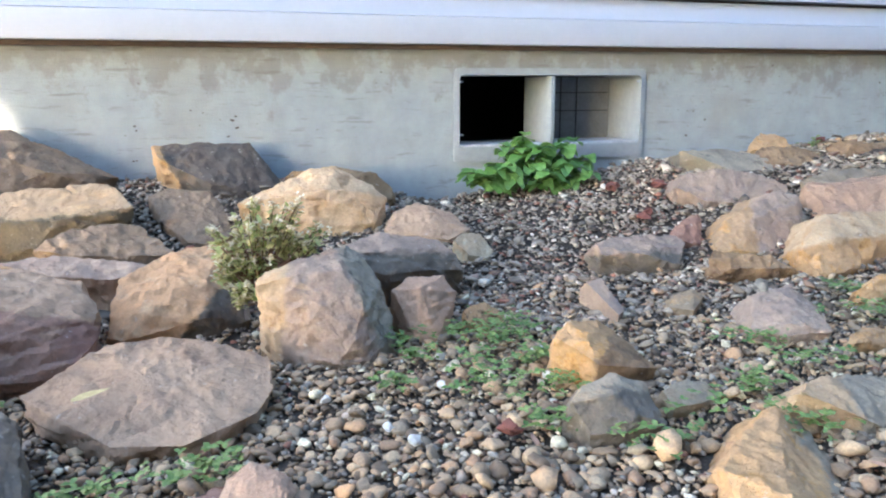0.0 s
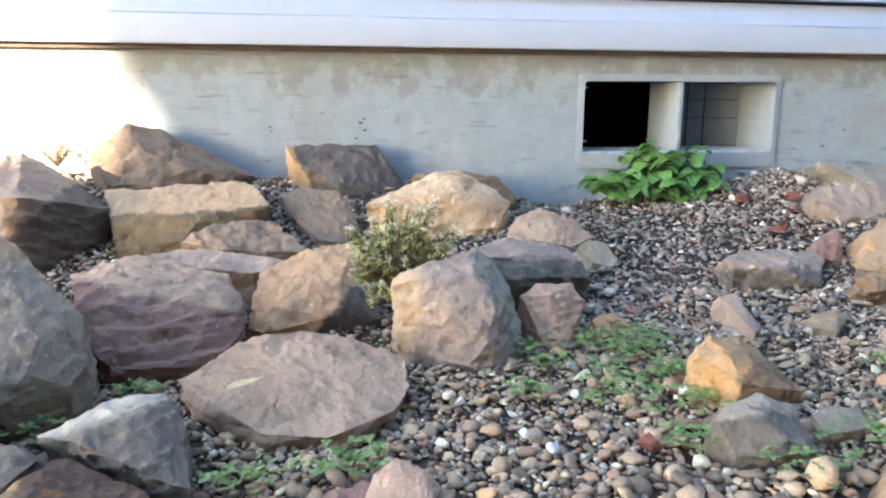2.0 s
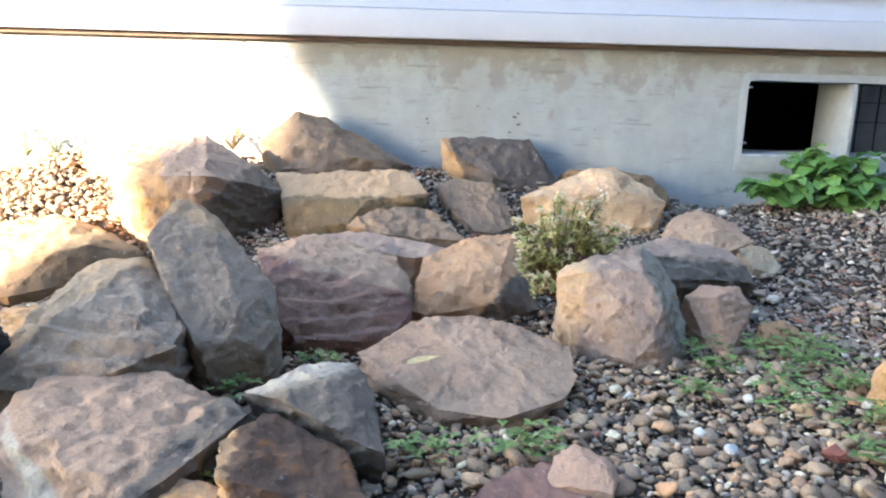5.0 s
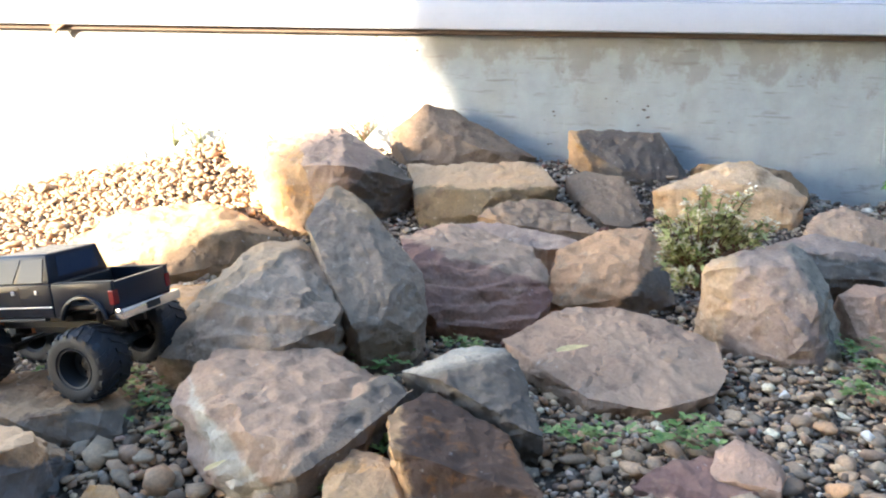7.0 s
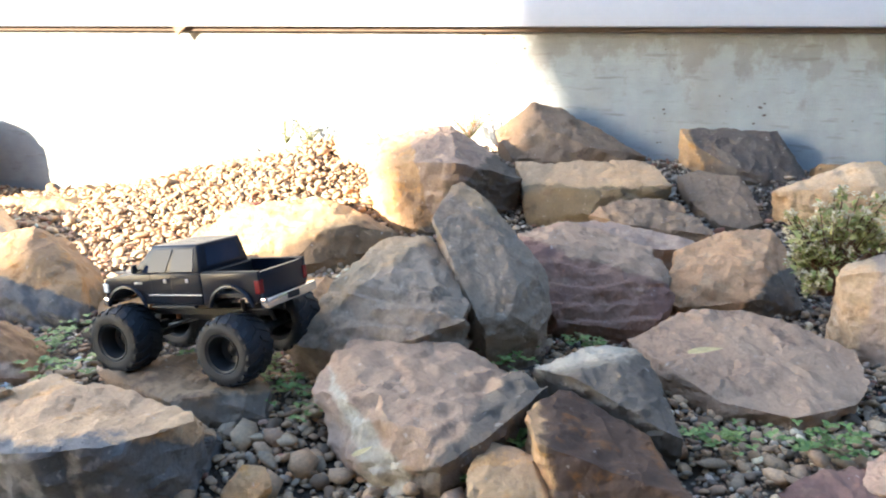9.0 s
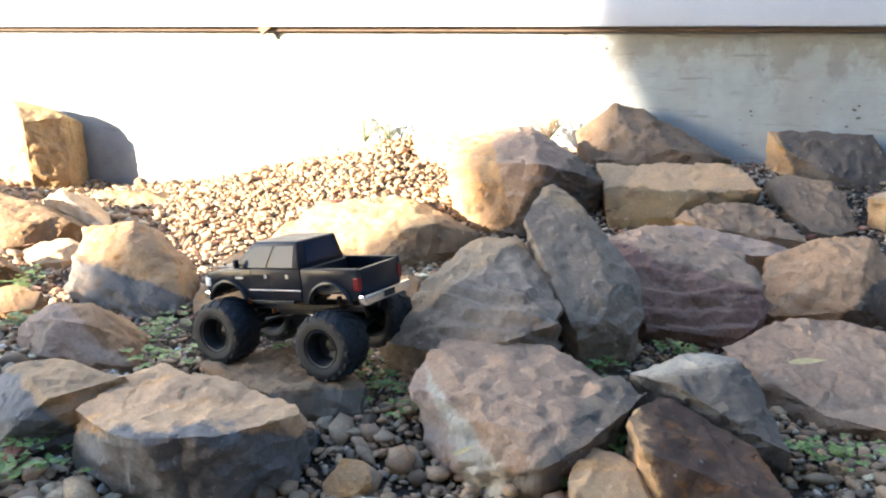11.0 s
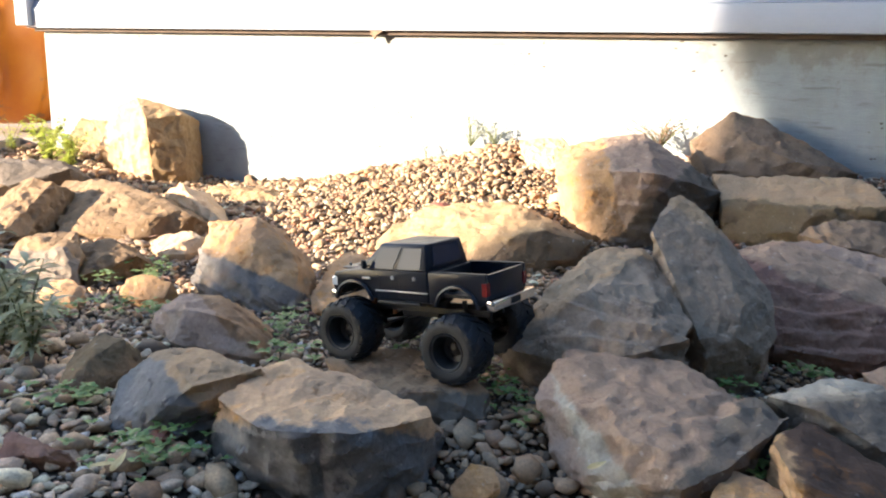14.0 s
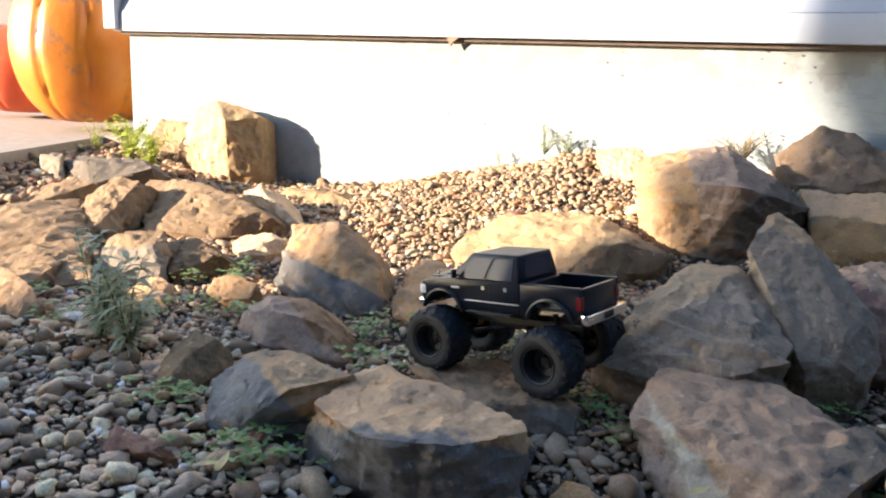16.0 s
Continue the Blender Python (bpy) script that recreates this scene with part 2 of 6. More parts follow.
PILE = gravel_material("dry tan gravel", [(0.0, (0.132, 0.075, 0.039)), (0.16, (0.361, 0.236, 0.122)), (0.32, (0.516, 0.371, 0.205)), (0.46, (0.288, 0.145, 0.069)), (0.58, (0.432, 0.288, 0.150)), (0.74, (0.228, 0.173, 0.113)), (0.86, (0.600, 0.451, 0.263)), (0.94, (0.385, 0.127, 0.053)), (0.98, (0.736, 0.739, 0.525))])
GRIT = gravel_material("grey gravel", [(0.0, (0.073, 0.057, 0.043)), (0.22, (0.210, 0.171, 0.130)), (0.42, (0.420, 0.348, 0.265)), (0.58, (0.276, 0.244, 0.190)), (0.72, (0.499, 0.427, 0.330)), (0.85, (0.198, 0.122, 0.082)), (0.93, (0.315, 0.122, 0.071)), (0.97, (0.787, 0.695, 0.551))])


def mesh_object(name, bm, mat, parent=None, at=(0, 0, 0), smooth=None):
    me = bpy.data.meshes.new(name)
    bm.normal_update()
    bm.to_mesh(me)
    bm.free()
    me.materials.append(mat)
    if smooth is not None:
        me.shade_smooth()
        me.set_sharp_from_angle(angle=radians(smooth))
    ob = new(name, me)
    ob.location = at
    if parent:
        ob.parent = parent
    return ob


def part(name, bm, mat, parent, label="", smooth=None, at=(0, 0, 0)):
    return tagged(mesh_object(name, bm, mat, parent, at, smooth), label)


def add_box(bm, a, b, bevel=0.0, segments=2):
    """A box from corner a to corner b, its edges rounded by bevel."""
    made = bmesh.ops.create_cube(bm, size=1.0)["verts"]
    for v in made:
        v.co = Vector([a[k] + (v.co[k] + 0.5) * (b[k] - a[k]) for k in range(3)])
    if bevel:
        edges = list({e for v in made for e in v.link_edges})
        bmesh.ops.bevel(bm, geom=edges, offset=bevel, segments=segments, affect="EDGES", profile=0.5)
    return bm


def box(a, b, bevel=0.0, segments=2):
    return add_box(bmesh.new(), a, b, bevel, segments)


def add_prism(bm, outline, lo, hi, axis=1):
    """A flat outline (two coordinates) made solid from lo to hi along the axis."""
    def put(u, v, w):
        return (w, u, v) if axis == 0 else (u, w, v) if axis == 1 else (u, v, w)
    ends = [[bm.verts.new(put(u, v, w)) for u, v in outline] for w in (lo, hi)]
    bm.faces.new(ends[0])
    bm.faces.new(ends[1][::-1])
    k = len(outline)
    for i in range(k):
        bm.faces.new((ends[0][(i + 1) % k], ends[0][i], ends[1][i], ends[1][(i + 1) % k]))
    bmesh.ops.recalc_face_normals(bm, faces=bm.faces)
    return bm


def step(a, b, v):
    v = min(1.0, max(0.0, (v - a) / (b - a)))
    return v * v * (3 - 2 * v)


# ---- ground ----
WALL_X = [-4, -2.7, -2.5, -2.0, -1.73, -1.5, -1.25, -0.715, -0.37, -0.06, 0.1, 0.44, 0.7, 1.0, 3]
WALL_Z = [-0.066, -0.066, -0.07, -0.104, -0.075, -0.015, 0.045, 0.035, 0.02, -0.033, -0.02, 0.03, 0.04, 0.065, 0.08]


def terrain(x, y):
    """The bed's height: banked up against the wall, falling to a flat front and a low far end."""
    s = step(0, float(np.interp(x, [-0.3, 0.1], [0.5, 0.7])), -y)
    front = float(np.interp(x, [-2.9, -2.4, -2.0, -1.2, -0.9], [-0.068, -0.085, -0.11, -0.105, -0.10]))
    dip = 0.032 * math.exp(-((x + 0.92) ** 2 / 0.03 + (y + 1.11) ** 2 / 0.018))
    return float(np.interp(x, WALL_X, WALL_Z)) * (1 - s) + front * s - dip


def axis_steps(lo, hi, fine, far):
    mid = list(np.arange(lo, hi, fine))
    out, gap = [hi], fine
    while out[-1] < far:
        gap *= 1.5
        out.append(out[-1] + gap)
    back, gap = [], fine
    while (back[-1] if back else lo) > -far:
        gap *= 1.5
        back.append((back[-1] if back else lo) - gap)
    return back[::-1] + mid + out


def build_ground():
    xs, ys = axis_steps(-2.9, 1.3, 0.015, 80), axis_steps(-1.5, 0.0, 0.015, 80)
    verts = []
    for y in ys:
        for x in xs:
            z = terrain(x, y) - 0.012
            if -3 < x < 1.5 and -1.7 < y < 0.1:
                z += 0.008 * noise.noise((x * 9, y * 9, 0)) + 0.005 * noise.noise((x * 40, y * 40, 3))
            verts.append((x, y, z))
    w = len(xs)
    faces = [(j * w + i, j * w + i + 1, (j + 1) * w + i + 1, (j + 1) * w + i) for j in range(len(ys) - 1) for i in range(w - 1)]
    me = bpy.data.meshes.new("ground")
    me.from_pydata(verts, [], faces)
    me.materials.append(SOIL)
    me.shade_smooth()
    tagged(new("ground", me), "dark garden soil under rocks and gravel", "ground", kind="structure")


build_ground()


# ---- house ----
def build_house():
    z0, z1, deep = -0.3, 0.262, 0.16
    corner, end = -2.66, 5.0
    bm = bmesh.new()
    add_box(bm, (corner, 0, z0), (-0.004, deep, z1))
    add_box(bm, (0.414, 0, z0), (end, deep, z1))
    add_box(bm, (-0.004, 0, z0), (0.414, deep, 0.056))
    add_box(bm, (-0.004, 0, 0.205), (0.414, deep, z1))
    tagged(mesh_object("wall_north", bm, CONCRETE), "weathered grey concrete foundation wall with pits and stains", "wall", kind="structure")
    # The hollow's darkness is partly put into its near-black walls.
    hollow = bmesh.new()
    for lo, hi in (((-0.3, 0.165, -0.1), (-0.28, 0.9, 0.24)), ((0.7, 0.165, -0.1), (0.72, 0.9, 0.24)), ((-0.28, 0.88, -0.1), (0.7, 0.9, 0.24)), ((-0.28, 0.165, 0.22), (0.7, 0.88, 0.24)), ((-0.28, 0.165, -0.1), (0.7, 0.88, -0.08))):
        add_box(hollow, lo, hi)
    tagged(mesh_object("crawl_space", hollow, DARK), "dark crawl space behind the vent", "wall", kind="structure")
    tagged(mesh_object("wall_west", box((corner, deep, z0), (corner + 0.16, 5, z1)), CONCRETE), "grey concrete foundation side wall", "wall", kind="structure")
    # painted skirt board and lap siding over the foundation
    skirt = bmesh.new()
    add_box(skirt, (corner - 0.03, -0.030, 0.2590), (end, 0.14, 0.3095), 0.0015)
    tagged(mesh_object("trim", skirt, PAINT, smooth=40), "white painted skirt board under the siding", "trim", kind="structure")
    tagged(mesh_object("sill_strip", box((corner - 0.02, -0.014, 0.2500), (end, -0.002, 0.2585), 0.001), plain("weathered brown wood", (0.11, 0.082, 0.062), 0.9, wear=0.5, scale=30)), "weathered brown wood strip under the skirt board", "trim", kind="structure")
    lip = bmesh.new()
    add_prism(lip, [(-0.028, 0.3105), (-0.010, 0.353), (0.14, 0.353), (0.14, 0.3105)], corner - 0.03, end, axis=0)
    tagged(mesh_object("drip_trim", lip, PAINT), "white painted sloping drip edge board", "trim", kind="structure")
    # Near-black filler puts the gap's shade into its colour.
    tagged(mesh_object("siding_gap", box((corner, 0.0, 0.353), (end, 0.14, 0.360)), DARK), "dark gap under the siding", "trim", kind="structure")
    z = 0.360
    while z < 2.6:
        bm = bmesh.new()
        add_prism(bm, [(-0.026, z), (-0.012, z + 0.128), (0.14, z + 0.128), (0.14, z)], corner, end, axis=0)
        tagged(mesh_object("siding", bm, PAINT), "white painted lap siding board", "siding", kind="structure")
        z += 0.13
    flake = bmesh.new()
    add_prism(flake, [(-1.60, 0.264), (-1.592, 0.249), (-1.586, 0.240), (-1.580, 0.249), (-1.570, 0.255), (-1.560, 0.264)], -0.026, -0.0205, axis=1)
    tagged(mesh_object("paint_flake", flake, plain("brown peeling paint", (0.22, 0.15, 0.10), 0.9)), "brown flake hanging under the skirt board", "paint flake")
    bm = bmesh.new()
    add_box(bm, (corner - 0.052, -0.046, 0.264), (corner - 0.004, 0.10, 2.6), 0.002)
    tagged(mesh_object("corner_trim", bm, PAINT, smooth=40), "white painted corner board of the house", "trim", kind="structure")
    tagged(mesh_object("house_roof", box((corner - 0.03, -0.03, 2.62), (end, 5.0, 2.75)), plain("grey roof", (0.12, 0.12, 0.12), 0.9)), "plain grey roof over the house", "roof", kind="structure")
    tagged(mesh_object("wall_back", box((corner, 4.86, z0), (end - 0.16, 5.0, 2.6)), PAINT), "white painted back wall of the house", "wall", kind="structure")
    tagged(mesh_object("house_end", box((end - 0.16, 0.16, z0), (end, 5.0, 2.6)), PAINT), "white painted end wall of the house", "wall", kind="structure")
    tagged(mesh_object("house_side", box((corner, 0.14, 0.264), (corner + 0.16, 5, 2.6)), PAINT), "white painted side wall of the house", "wall", kind="structure")
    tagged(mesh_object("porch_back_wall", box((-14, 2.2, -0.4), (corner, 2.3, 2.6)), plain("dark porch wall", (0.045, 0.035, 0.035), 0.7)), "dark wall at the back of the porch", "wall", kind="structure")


def build_vent():
    """A two-bay crawl space vent set into the foundation."""
    vent = tagged(new("window_1"), "two-bay foundation vent with a grey white frame", "vent", kind="structure")
    bm = bmesh.new()
    outer, inner = [], []
    for r, lo, hi, out in ((0.008, (-0.011, 0.031), (0.421, 0.2155), outer), (0.010, (0.0, 0.06), (0.41, 0.202), inner)):
        for cx, cz, a0 in ((hi[0] - r, hi[1] - r, 0), (lo[0] + r, hi[1] - r, 90), (lo[0] + r, lo[1] + r, 180), (hi[0] - r, lo[1] + r, 270)):
            for k in range(5):
                a = radians(a0 + k * 22.5)
                out.append((cx + r * math.cos(a), cz + r * math.sin(a)))
    rings = [[bm.verts.new((x, y, z)) for x, z in ring] for ring, y in ((outer, 0.0), (outer, -0.005), (inner, -0.007), (inner, 0.135))]
    for a, b in zip(rings, rings[1:]):
        for i in range(len(a)):
            bm.faces.new((a[i], a[(i + 1) % len(a)], b[(i + 1) % len(b)], b[i]))
    bmesh.ops.recalc_face_normals(bm, faces=bm.faces)
    part("frame", bm, VENT_PAINT, vent, smooth=35)
    part("divider", box((0.2, -0.004, 0.06), (0.21, 0.134, 0.2005), 0.002), VENT_PAINT, vent, smooth=40)
    part("sill", box((0.0, 0.0, 0.0595), (0.41, 0.134, 0.064), 0.001), plain("dusty vent sill", (0.50, 0.53, 0.56), 0.8, wear=0.5, scale=40), vent)
    panel = part("panel", box((0.21, 0.126, 0.06), (0.41, 0.133, 0.2)), PANEL, vent, "grey closing panel with a wire grid")
    for x in (0.245, 0.285, 0.325):
        part("wire", box((x, 0.1235, 0.064), (x + 0.0016, 0.1255, 0.2)), DARK, panel)
    for z in (0.125, 0.165):
        part("wire", box((0.212, 0.1235, z), (0.405, 0.1255, z + 0.0016)), DARK, panel)
    for x, z in ((0.0035, 0.083), (0.0035, 0.187), (0.4045, 0.187)):
        part("clip", box((x - 0.004, -0.004, z), (x + 0.006, 0.004, z + 0.004), 0.0008), VENT_PAINT, vent)


def build_surroundings():
    # the porch slab that meets the bed at its far end, and added unseen blockers that shade the bed
    bm = bmesh.new()
    # South of y = -0.82 the slab runs on unseen, added to bounce sunlight.
    add_prism(bm, [(-0.15, -4.83), (-2.80, 0.0), (-2.66, 0.03), (-2.66, 2.2), (-14, 2.2), (-14, -4.83)], -0.12, -0.052, axis=2)
    bmesh.ops.bevel(bm, geom=bm.edges, offset=0.004, segments=2, affect="EDGES")
    tagged(mesh_object("porch_floor", bm, SLAB, smooth=40), "worn tan concrete porch slab", "floor", kind="structure")
    # Unseen blocker: its left edge shapes the shadow, its height cuts low sky.
    far = -10.0 * SUN
    shape = [(-0.56, -3.0), (-0.62, -0.35), (-0.67, -0.2), (-0.76, -0.03), (-0.80, 0.05), (-0.812, 0.10), (-0.838, 0.15), (-0.865, 0.19), (-0.885, 0.24), (-0.885, 0.6), (-1.2, 1.6), (-1.2, 5.5), (18.0, 5.5), (18.0, -3.0)]
    bm = bmesh.new()
    add_prism(bm, [(u + far.x, v + far.z) for u, v in shape], far.y - 0.2, far.y, axis=1)
    tagged(mesh_object("wall_south", bm, plain("south blocker", (0.13, 0.12, 0.11), 0.9)), "added unseen wall that shades the bed", "wall", kind="structure")
    # Unseen blocker, added to take sky light from right-facing sides.
    tagged(mesh_object("wall_east", box((3.2, -4.5, -0.4), (3.4, -0.3, 2.8)), plain("side wall", (0.13, 0.12, 0.11), 0.9)), "added unseen wall that darkens right-facing sides", "wall", kind="structure")


build_house()
build_vent()
build_surroundings()


# ---- rocks ----
FOOTPRINTS = []
ROCK_LABELS = {
    "brown": "rough brown garden rock bedded in gravel", "tan": "angular tan garden rock bedded in gravel",
    "cream": "pale cream rock with rusty edges", "yellow": "yellow sandstone block in the rock bank",
    "orange": "rust orange angular rock in the bank", "purple": "purple brown rock with a rough face",
    "pink": "flat pinkish brown stone slab", "grey": "smooth grey angular rock leaning in the bank",
    "slate": "slate grey rock with sharp edges", "taupe": "dull grey brown broken rock", "darkgrey": "dark grey rock with brown edges", "bluegrey": "blue grey rock with a pale top", "darkred": "dark red brown flat rock",
    "white": "small white grey quartz rock", "olive": "olive brown rock in the bank", "umber": "dark brown rock lying in the sun", "tangrey": "large grey brown rock with a tan top",
    "mauve": "mauve grey rock with pale worn edges", "peach": "peach orange rock with its shaded side painted dark", "sand": "sand yellow block with a darker front", "plum": "dark plum grey rock against the house wall", "rose": "wide flat rose brown slab in the pebbles", "ash": "pale ash grey rock", "lighttan": "pale tan block with a flat top painted lighter for its light", "lightgrey": "grey rock with a broken brown top",
}


def inside(x, y, ring):
    hit = False
    for (x0, y0), (x1, y1) in zip(ring, ring[1:] + ring[:1]):
        if (y0 > y) != (y1 > y) and x < (x1 - x0) * (y - y0) / (y1 - y0) + x0:
            hit = not hit
    return hit


def hull2(points):
    pts = sorted(set(points))
    def half(seq):
        out = []
        for p in seq:
            while len(out) > 1 and (out[-1][0] - out[-2][0]) * (p[1] - out[-2][1]) - (out[-1][1] - out[-2][1]) * (p[0] - out[-2][0]) <= 0:
                out.pop()
            out.append(p)
        return out[:-1]
    return half(pts) + half(pts[::-1])


def split_fine(bm, fine):
    bmesh.ops.triangulate(bm, faces=bm.faces)
    for turn in range(7):
        long = [e for e in bm.edges if e.calc_length() > fine * 1.5]
        if not long:
            break
        bmesh.ops.subdivide_edges(bm, edges=long, cuts=1)
        bmesh.ops.triangulate(bm, faces=[f for f in bm.faces if len(f.verts) > 3])


def close_hull(bm):
    made = bmesh.ops.convex_hull(bm, input=bm.verts)
    bmesh.ops.delete(bm, geom=list({g for g in made["geom_interior"] + made["geom_unused"] if isinstance(g, bmesh.types.BMVert)}), context="VERTS")


def cut_off(bm, way, depth):
    """Break away what stands out furthest along way."""
    far = max(v.co.dot(way) for v in bm.verts)
    cutting = bmesh.ops.bisect_plane(bm, geom=bm.verts[:] + bm.edges[:] + bm.faces[:], plane_co=way * (far - depth), plane_no=way, clear_outer=True)
    edges = [g for g in cutting["geom_cut"] if isinstance(g, bmesh.types.BMEdge)]
    if edges:
        bmesh.ops.contextual_create(bm, geom=edges)


def weather(bm, code, size, rough, ragged, chip, ledge=0.0, groove=0.0, dent=0.0):
    """Roughen a plain rock body: broken facets, beds, cracks and grain."""
    rng = random.Random(code + "w")
    bmesh.ops.smooth_vert(bm, verts=bm.verts, factor=0.12, use_axis_x=True, use_axis_y=True, use_axis_z=True)
    bm.normal_update()
    shift = Vector((rng.random(), rng.random(), rng.random())) * 50
    amp = rough * min(0.011, 0.05 * size)
    facet = chip * min(0.010, 0.06 * size)
    bed = Vector((rng.uniform(-0.4, 0.4), rng.uniform(-0.4, 0.4), 1)).normalized()
    beds = 1 / max(0.010, size * 0.10)
    moves = []
    for v in bm.verts:
        p = v.co + shift
        d = amp * 0.34 * noise.noise(p * 46) + amp * 0.26 * noise.noise(p * 130) + amp * 0.4 * min(0, noise.noise(p * 70) + 0.2)
        d += size * ragged * (noise.noise(p * (4.5 / size)) + 0.5 * noise.noise(p * (13 / size))) * (1 - abs(v.normal.z))
        d += facet * (0.25 - 0.6 * abs(noise.noise(p * (2.7 / size))) - 0.55 * abs(noise.noise(p * (6.5 / size))) - 0.22 * abs(noise.noise(p * (15 / size))))
        crack = 1 - abs(noise.noise(p * (3.5 / size) + Vector((3, 9, 1))))
        d -= amp * 0.8 * max(0, crack - 0.96) / 0.04 * max(0, noise.noise(p * (4 / size) + Vector((7, 2, 5))))
        layer = (p.dot(bed) * beds + 0.7 * noise.noise(p * 12)) % 1.0
        layer = layer / 0.8 if layer < 0.8 else (1 - layer) / 0.2
        d += facet * 0.45 * layer * (1 - abs(v.normal.dot(bed))) * max(0, 0.35 + noise.noise(p * (3 / size)))
        if ledge:
            shelf = (p.dot(bed) / 0.024 + 1.5 * noise.noise(p * 9)) % 1.0
            d += ledge * ((shelf / 0.85 if shelf < 0.85 else (1 - shelf) / 0.15) - 0.5) * (1 - v.normal.dot(bed) ** 2)
        if groove:
            d -= groove * max(0, 1 - 3 * abs(noise.noise((p.x * 26, p.y * 26, p.z * 5)))) * (1 - abs(v.normal.z))
        if dent:
            d -= dent * max(0, noise.noise(p * 30) + 0.5 * noise.noise(p * 75) - 0.12)
        moves.append(v.normal * d)
    for v, d in zip(bm.verts, moves):
        v.co += d


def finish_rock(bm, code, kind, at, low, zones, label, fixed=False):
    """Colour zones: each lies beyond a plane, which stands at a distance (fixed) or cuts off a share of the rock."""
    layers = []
    # Some zones lighten lit faces or darken shaded ones, putting light into colour.
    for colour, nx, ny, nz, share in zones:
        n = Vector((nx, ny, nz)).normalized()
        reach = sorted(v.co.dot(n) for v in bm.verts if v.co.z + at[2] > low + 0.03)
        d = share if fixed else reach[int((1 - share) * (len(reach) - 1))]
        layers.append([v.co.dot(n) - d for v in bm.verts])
    ob = mesh_object("rock", bm, rock_kind(kind, *[z[0] for z in zones]), at=at, smooth=24)
    for k, values in enumerate(layers):
        ob.data.attributes.new("zone_%d" % k, "FLOAT", "POINT").data.foreach_set("value", values)
    return tagged(ob, label or ROCK_LABELS[kind], "rock", "rocks of the garden bank")


def boulder(code, kind, at, back, fall, corners, zones=(), label="", rough=0.7, chip=1.0, ledge=0.0, groove=0.0, dent=0.0):
    """A broken rock with the given corners, going back behind them and down into the ground."""
    x0, y0, z0 = at
    bm = bmesh.new()
    low = min(terrain(x0 + u, y0 + v) for u, v, w in corners) - 0.03
    for u, v, w in corners:
        deep = min(v + back, -0.004 - y0)
        bm.verts.new((u, v, w))
        bm.verts.new((u * 0.9, v + 0.01 + 0.5 * max(0, w), min(w - 0.02, low - z0)))
        bm.verts.new((u * 0.86, deep, w - fall * (deep - v) - 0.006))
        bm.verts.new((u * 0.82, deep, min(w - 0.03, low - z0)))
    close_hull(bm)
    us = [c[0] for c in corners]
    size = max(max(us) - min(us), 0.04)
    split_fine(bm, max(0.0024, size / 52))
    weather(bm, code, size, rough, 0.006, chip, ledge, groove, dent)
    FOOTPRINTS.append((code, hull2([(x0 + u, y0 + v) for u, v, w in corners] + [(x0 + u * 0.88, y0 + min(v + back, -0.004 - y0)) for u, v, w in corners])))
    return finish_rock(bm, code, kind, at, low, zones, label, True)


def stone(code, kind, at, slope, top, foot, ridge=(), zones=(), label="", rough=0.75, swell=0.20, cuts=7):
    """A broken rock: a tilted top with the given corners, a spread foot, roughened all over."""
    rng = random.Random(code)
    bulge = min(swell, 0.12) if not foot and not ridge else 0.0
    x0, y0, z0 = at
    top = [(u * 1.04, v * 1.04) for u, v in top]
    bm = bmesh.new()
    low = min(terrain(x0 + u, y0 + v) for u, v in top + foot) - 0.03
    for u, v in top:
        z = slope[0] * u + slope[1] * v
        bm.verts.new((u, v, z))
        bm.verts.new((u * 0.93, v * 0.93 + 0.02 * min(1, slope[1]), min(z - 0.02, low - z0)))
    for u, v, h in ridge:
        bm.verts.new((u, v - 0.5 * h, slope[0] * u + slope[1] * v + h))
    across = max(u for u, v in top) - min(u for u, v in top)
    deep = max(v for u, v in top) - min(v for u, v in top)
    if bulge:
        tilt = rng.uniform(-0.12, 0.12)
        for k in (-1, 0, 1):
            u, v = (0.26 * k + rng.uniform(-0.06, 0.06)) * across, (0.04 + tilt * k + rng.uniform(-0.05, 0.05)) * deep
            bm.verts.new((u, v, slope[0] * u + slope[1] * v + bulge * min(across, deep * (1 + slope[1])) * rng.uniform(0.6, 1.1)))
    for u, v in foot:
        bm.verts.new((u, v, low - z0))
    close_hull(bm)
    size = max(across, deep, 0.04)
    for turn in range(cuts):
        cut_off(bm, Vector((rng.uniform(-1, 1), rng.uniform(-1, 0.55), rng.uniform(-0.15, 1.0))).normalized(), size * rng.uniform(0.01, 0.05))
    for turn in range(0 if cuts < 7 else 2):
        cut_off(bm, Vector((rng.uniform(-0.8, 0.8), rng.uniform(-1, 0.1), rng.uniform(0.25, 1.0))).normalized(), size * rng.uniform(0.02, 0.06))
    split_fine(bm, max(0.0026, size / 44))
    weather(bm, code, size, rough, 0.03 if swell < 0.1 else 0.012, 1.1)
    FOOTPRINTS.append((code, hull2([(x0 + u, y0 + v) for u, v in top + foot])))
    return finish_rock(bm, code, kind, at, low, zones, label)


boulder("A1", "plum", (-0.474, -0.080, 0.016), 0.064, 0.22, [(-0.100, 0.020, 0.067), (-0.041, 0.040, 0.070), (0.064, 0.040, 0.066), (0.115, 0.020, -0.002), (0.104, -0.010, -0.017), (0.024, -0.040, -0.022), (-0.008, -0.050, 0.006), (-0.072, -0.004, 0.019), (-0.086, -0.020, 0.047)], zones=[("tan", -0.935, -0.037, -0.352, 0.055)])
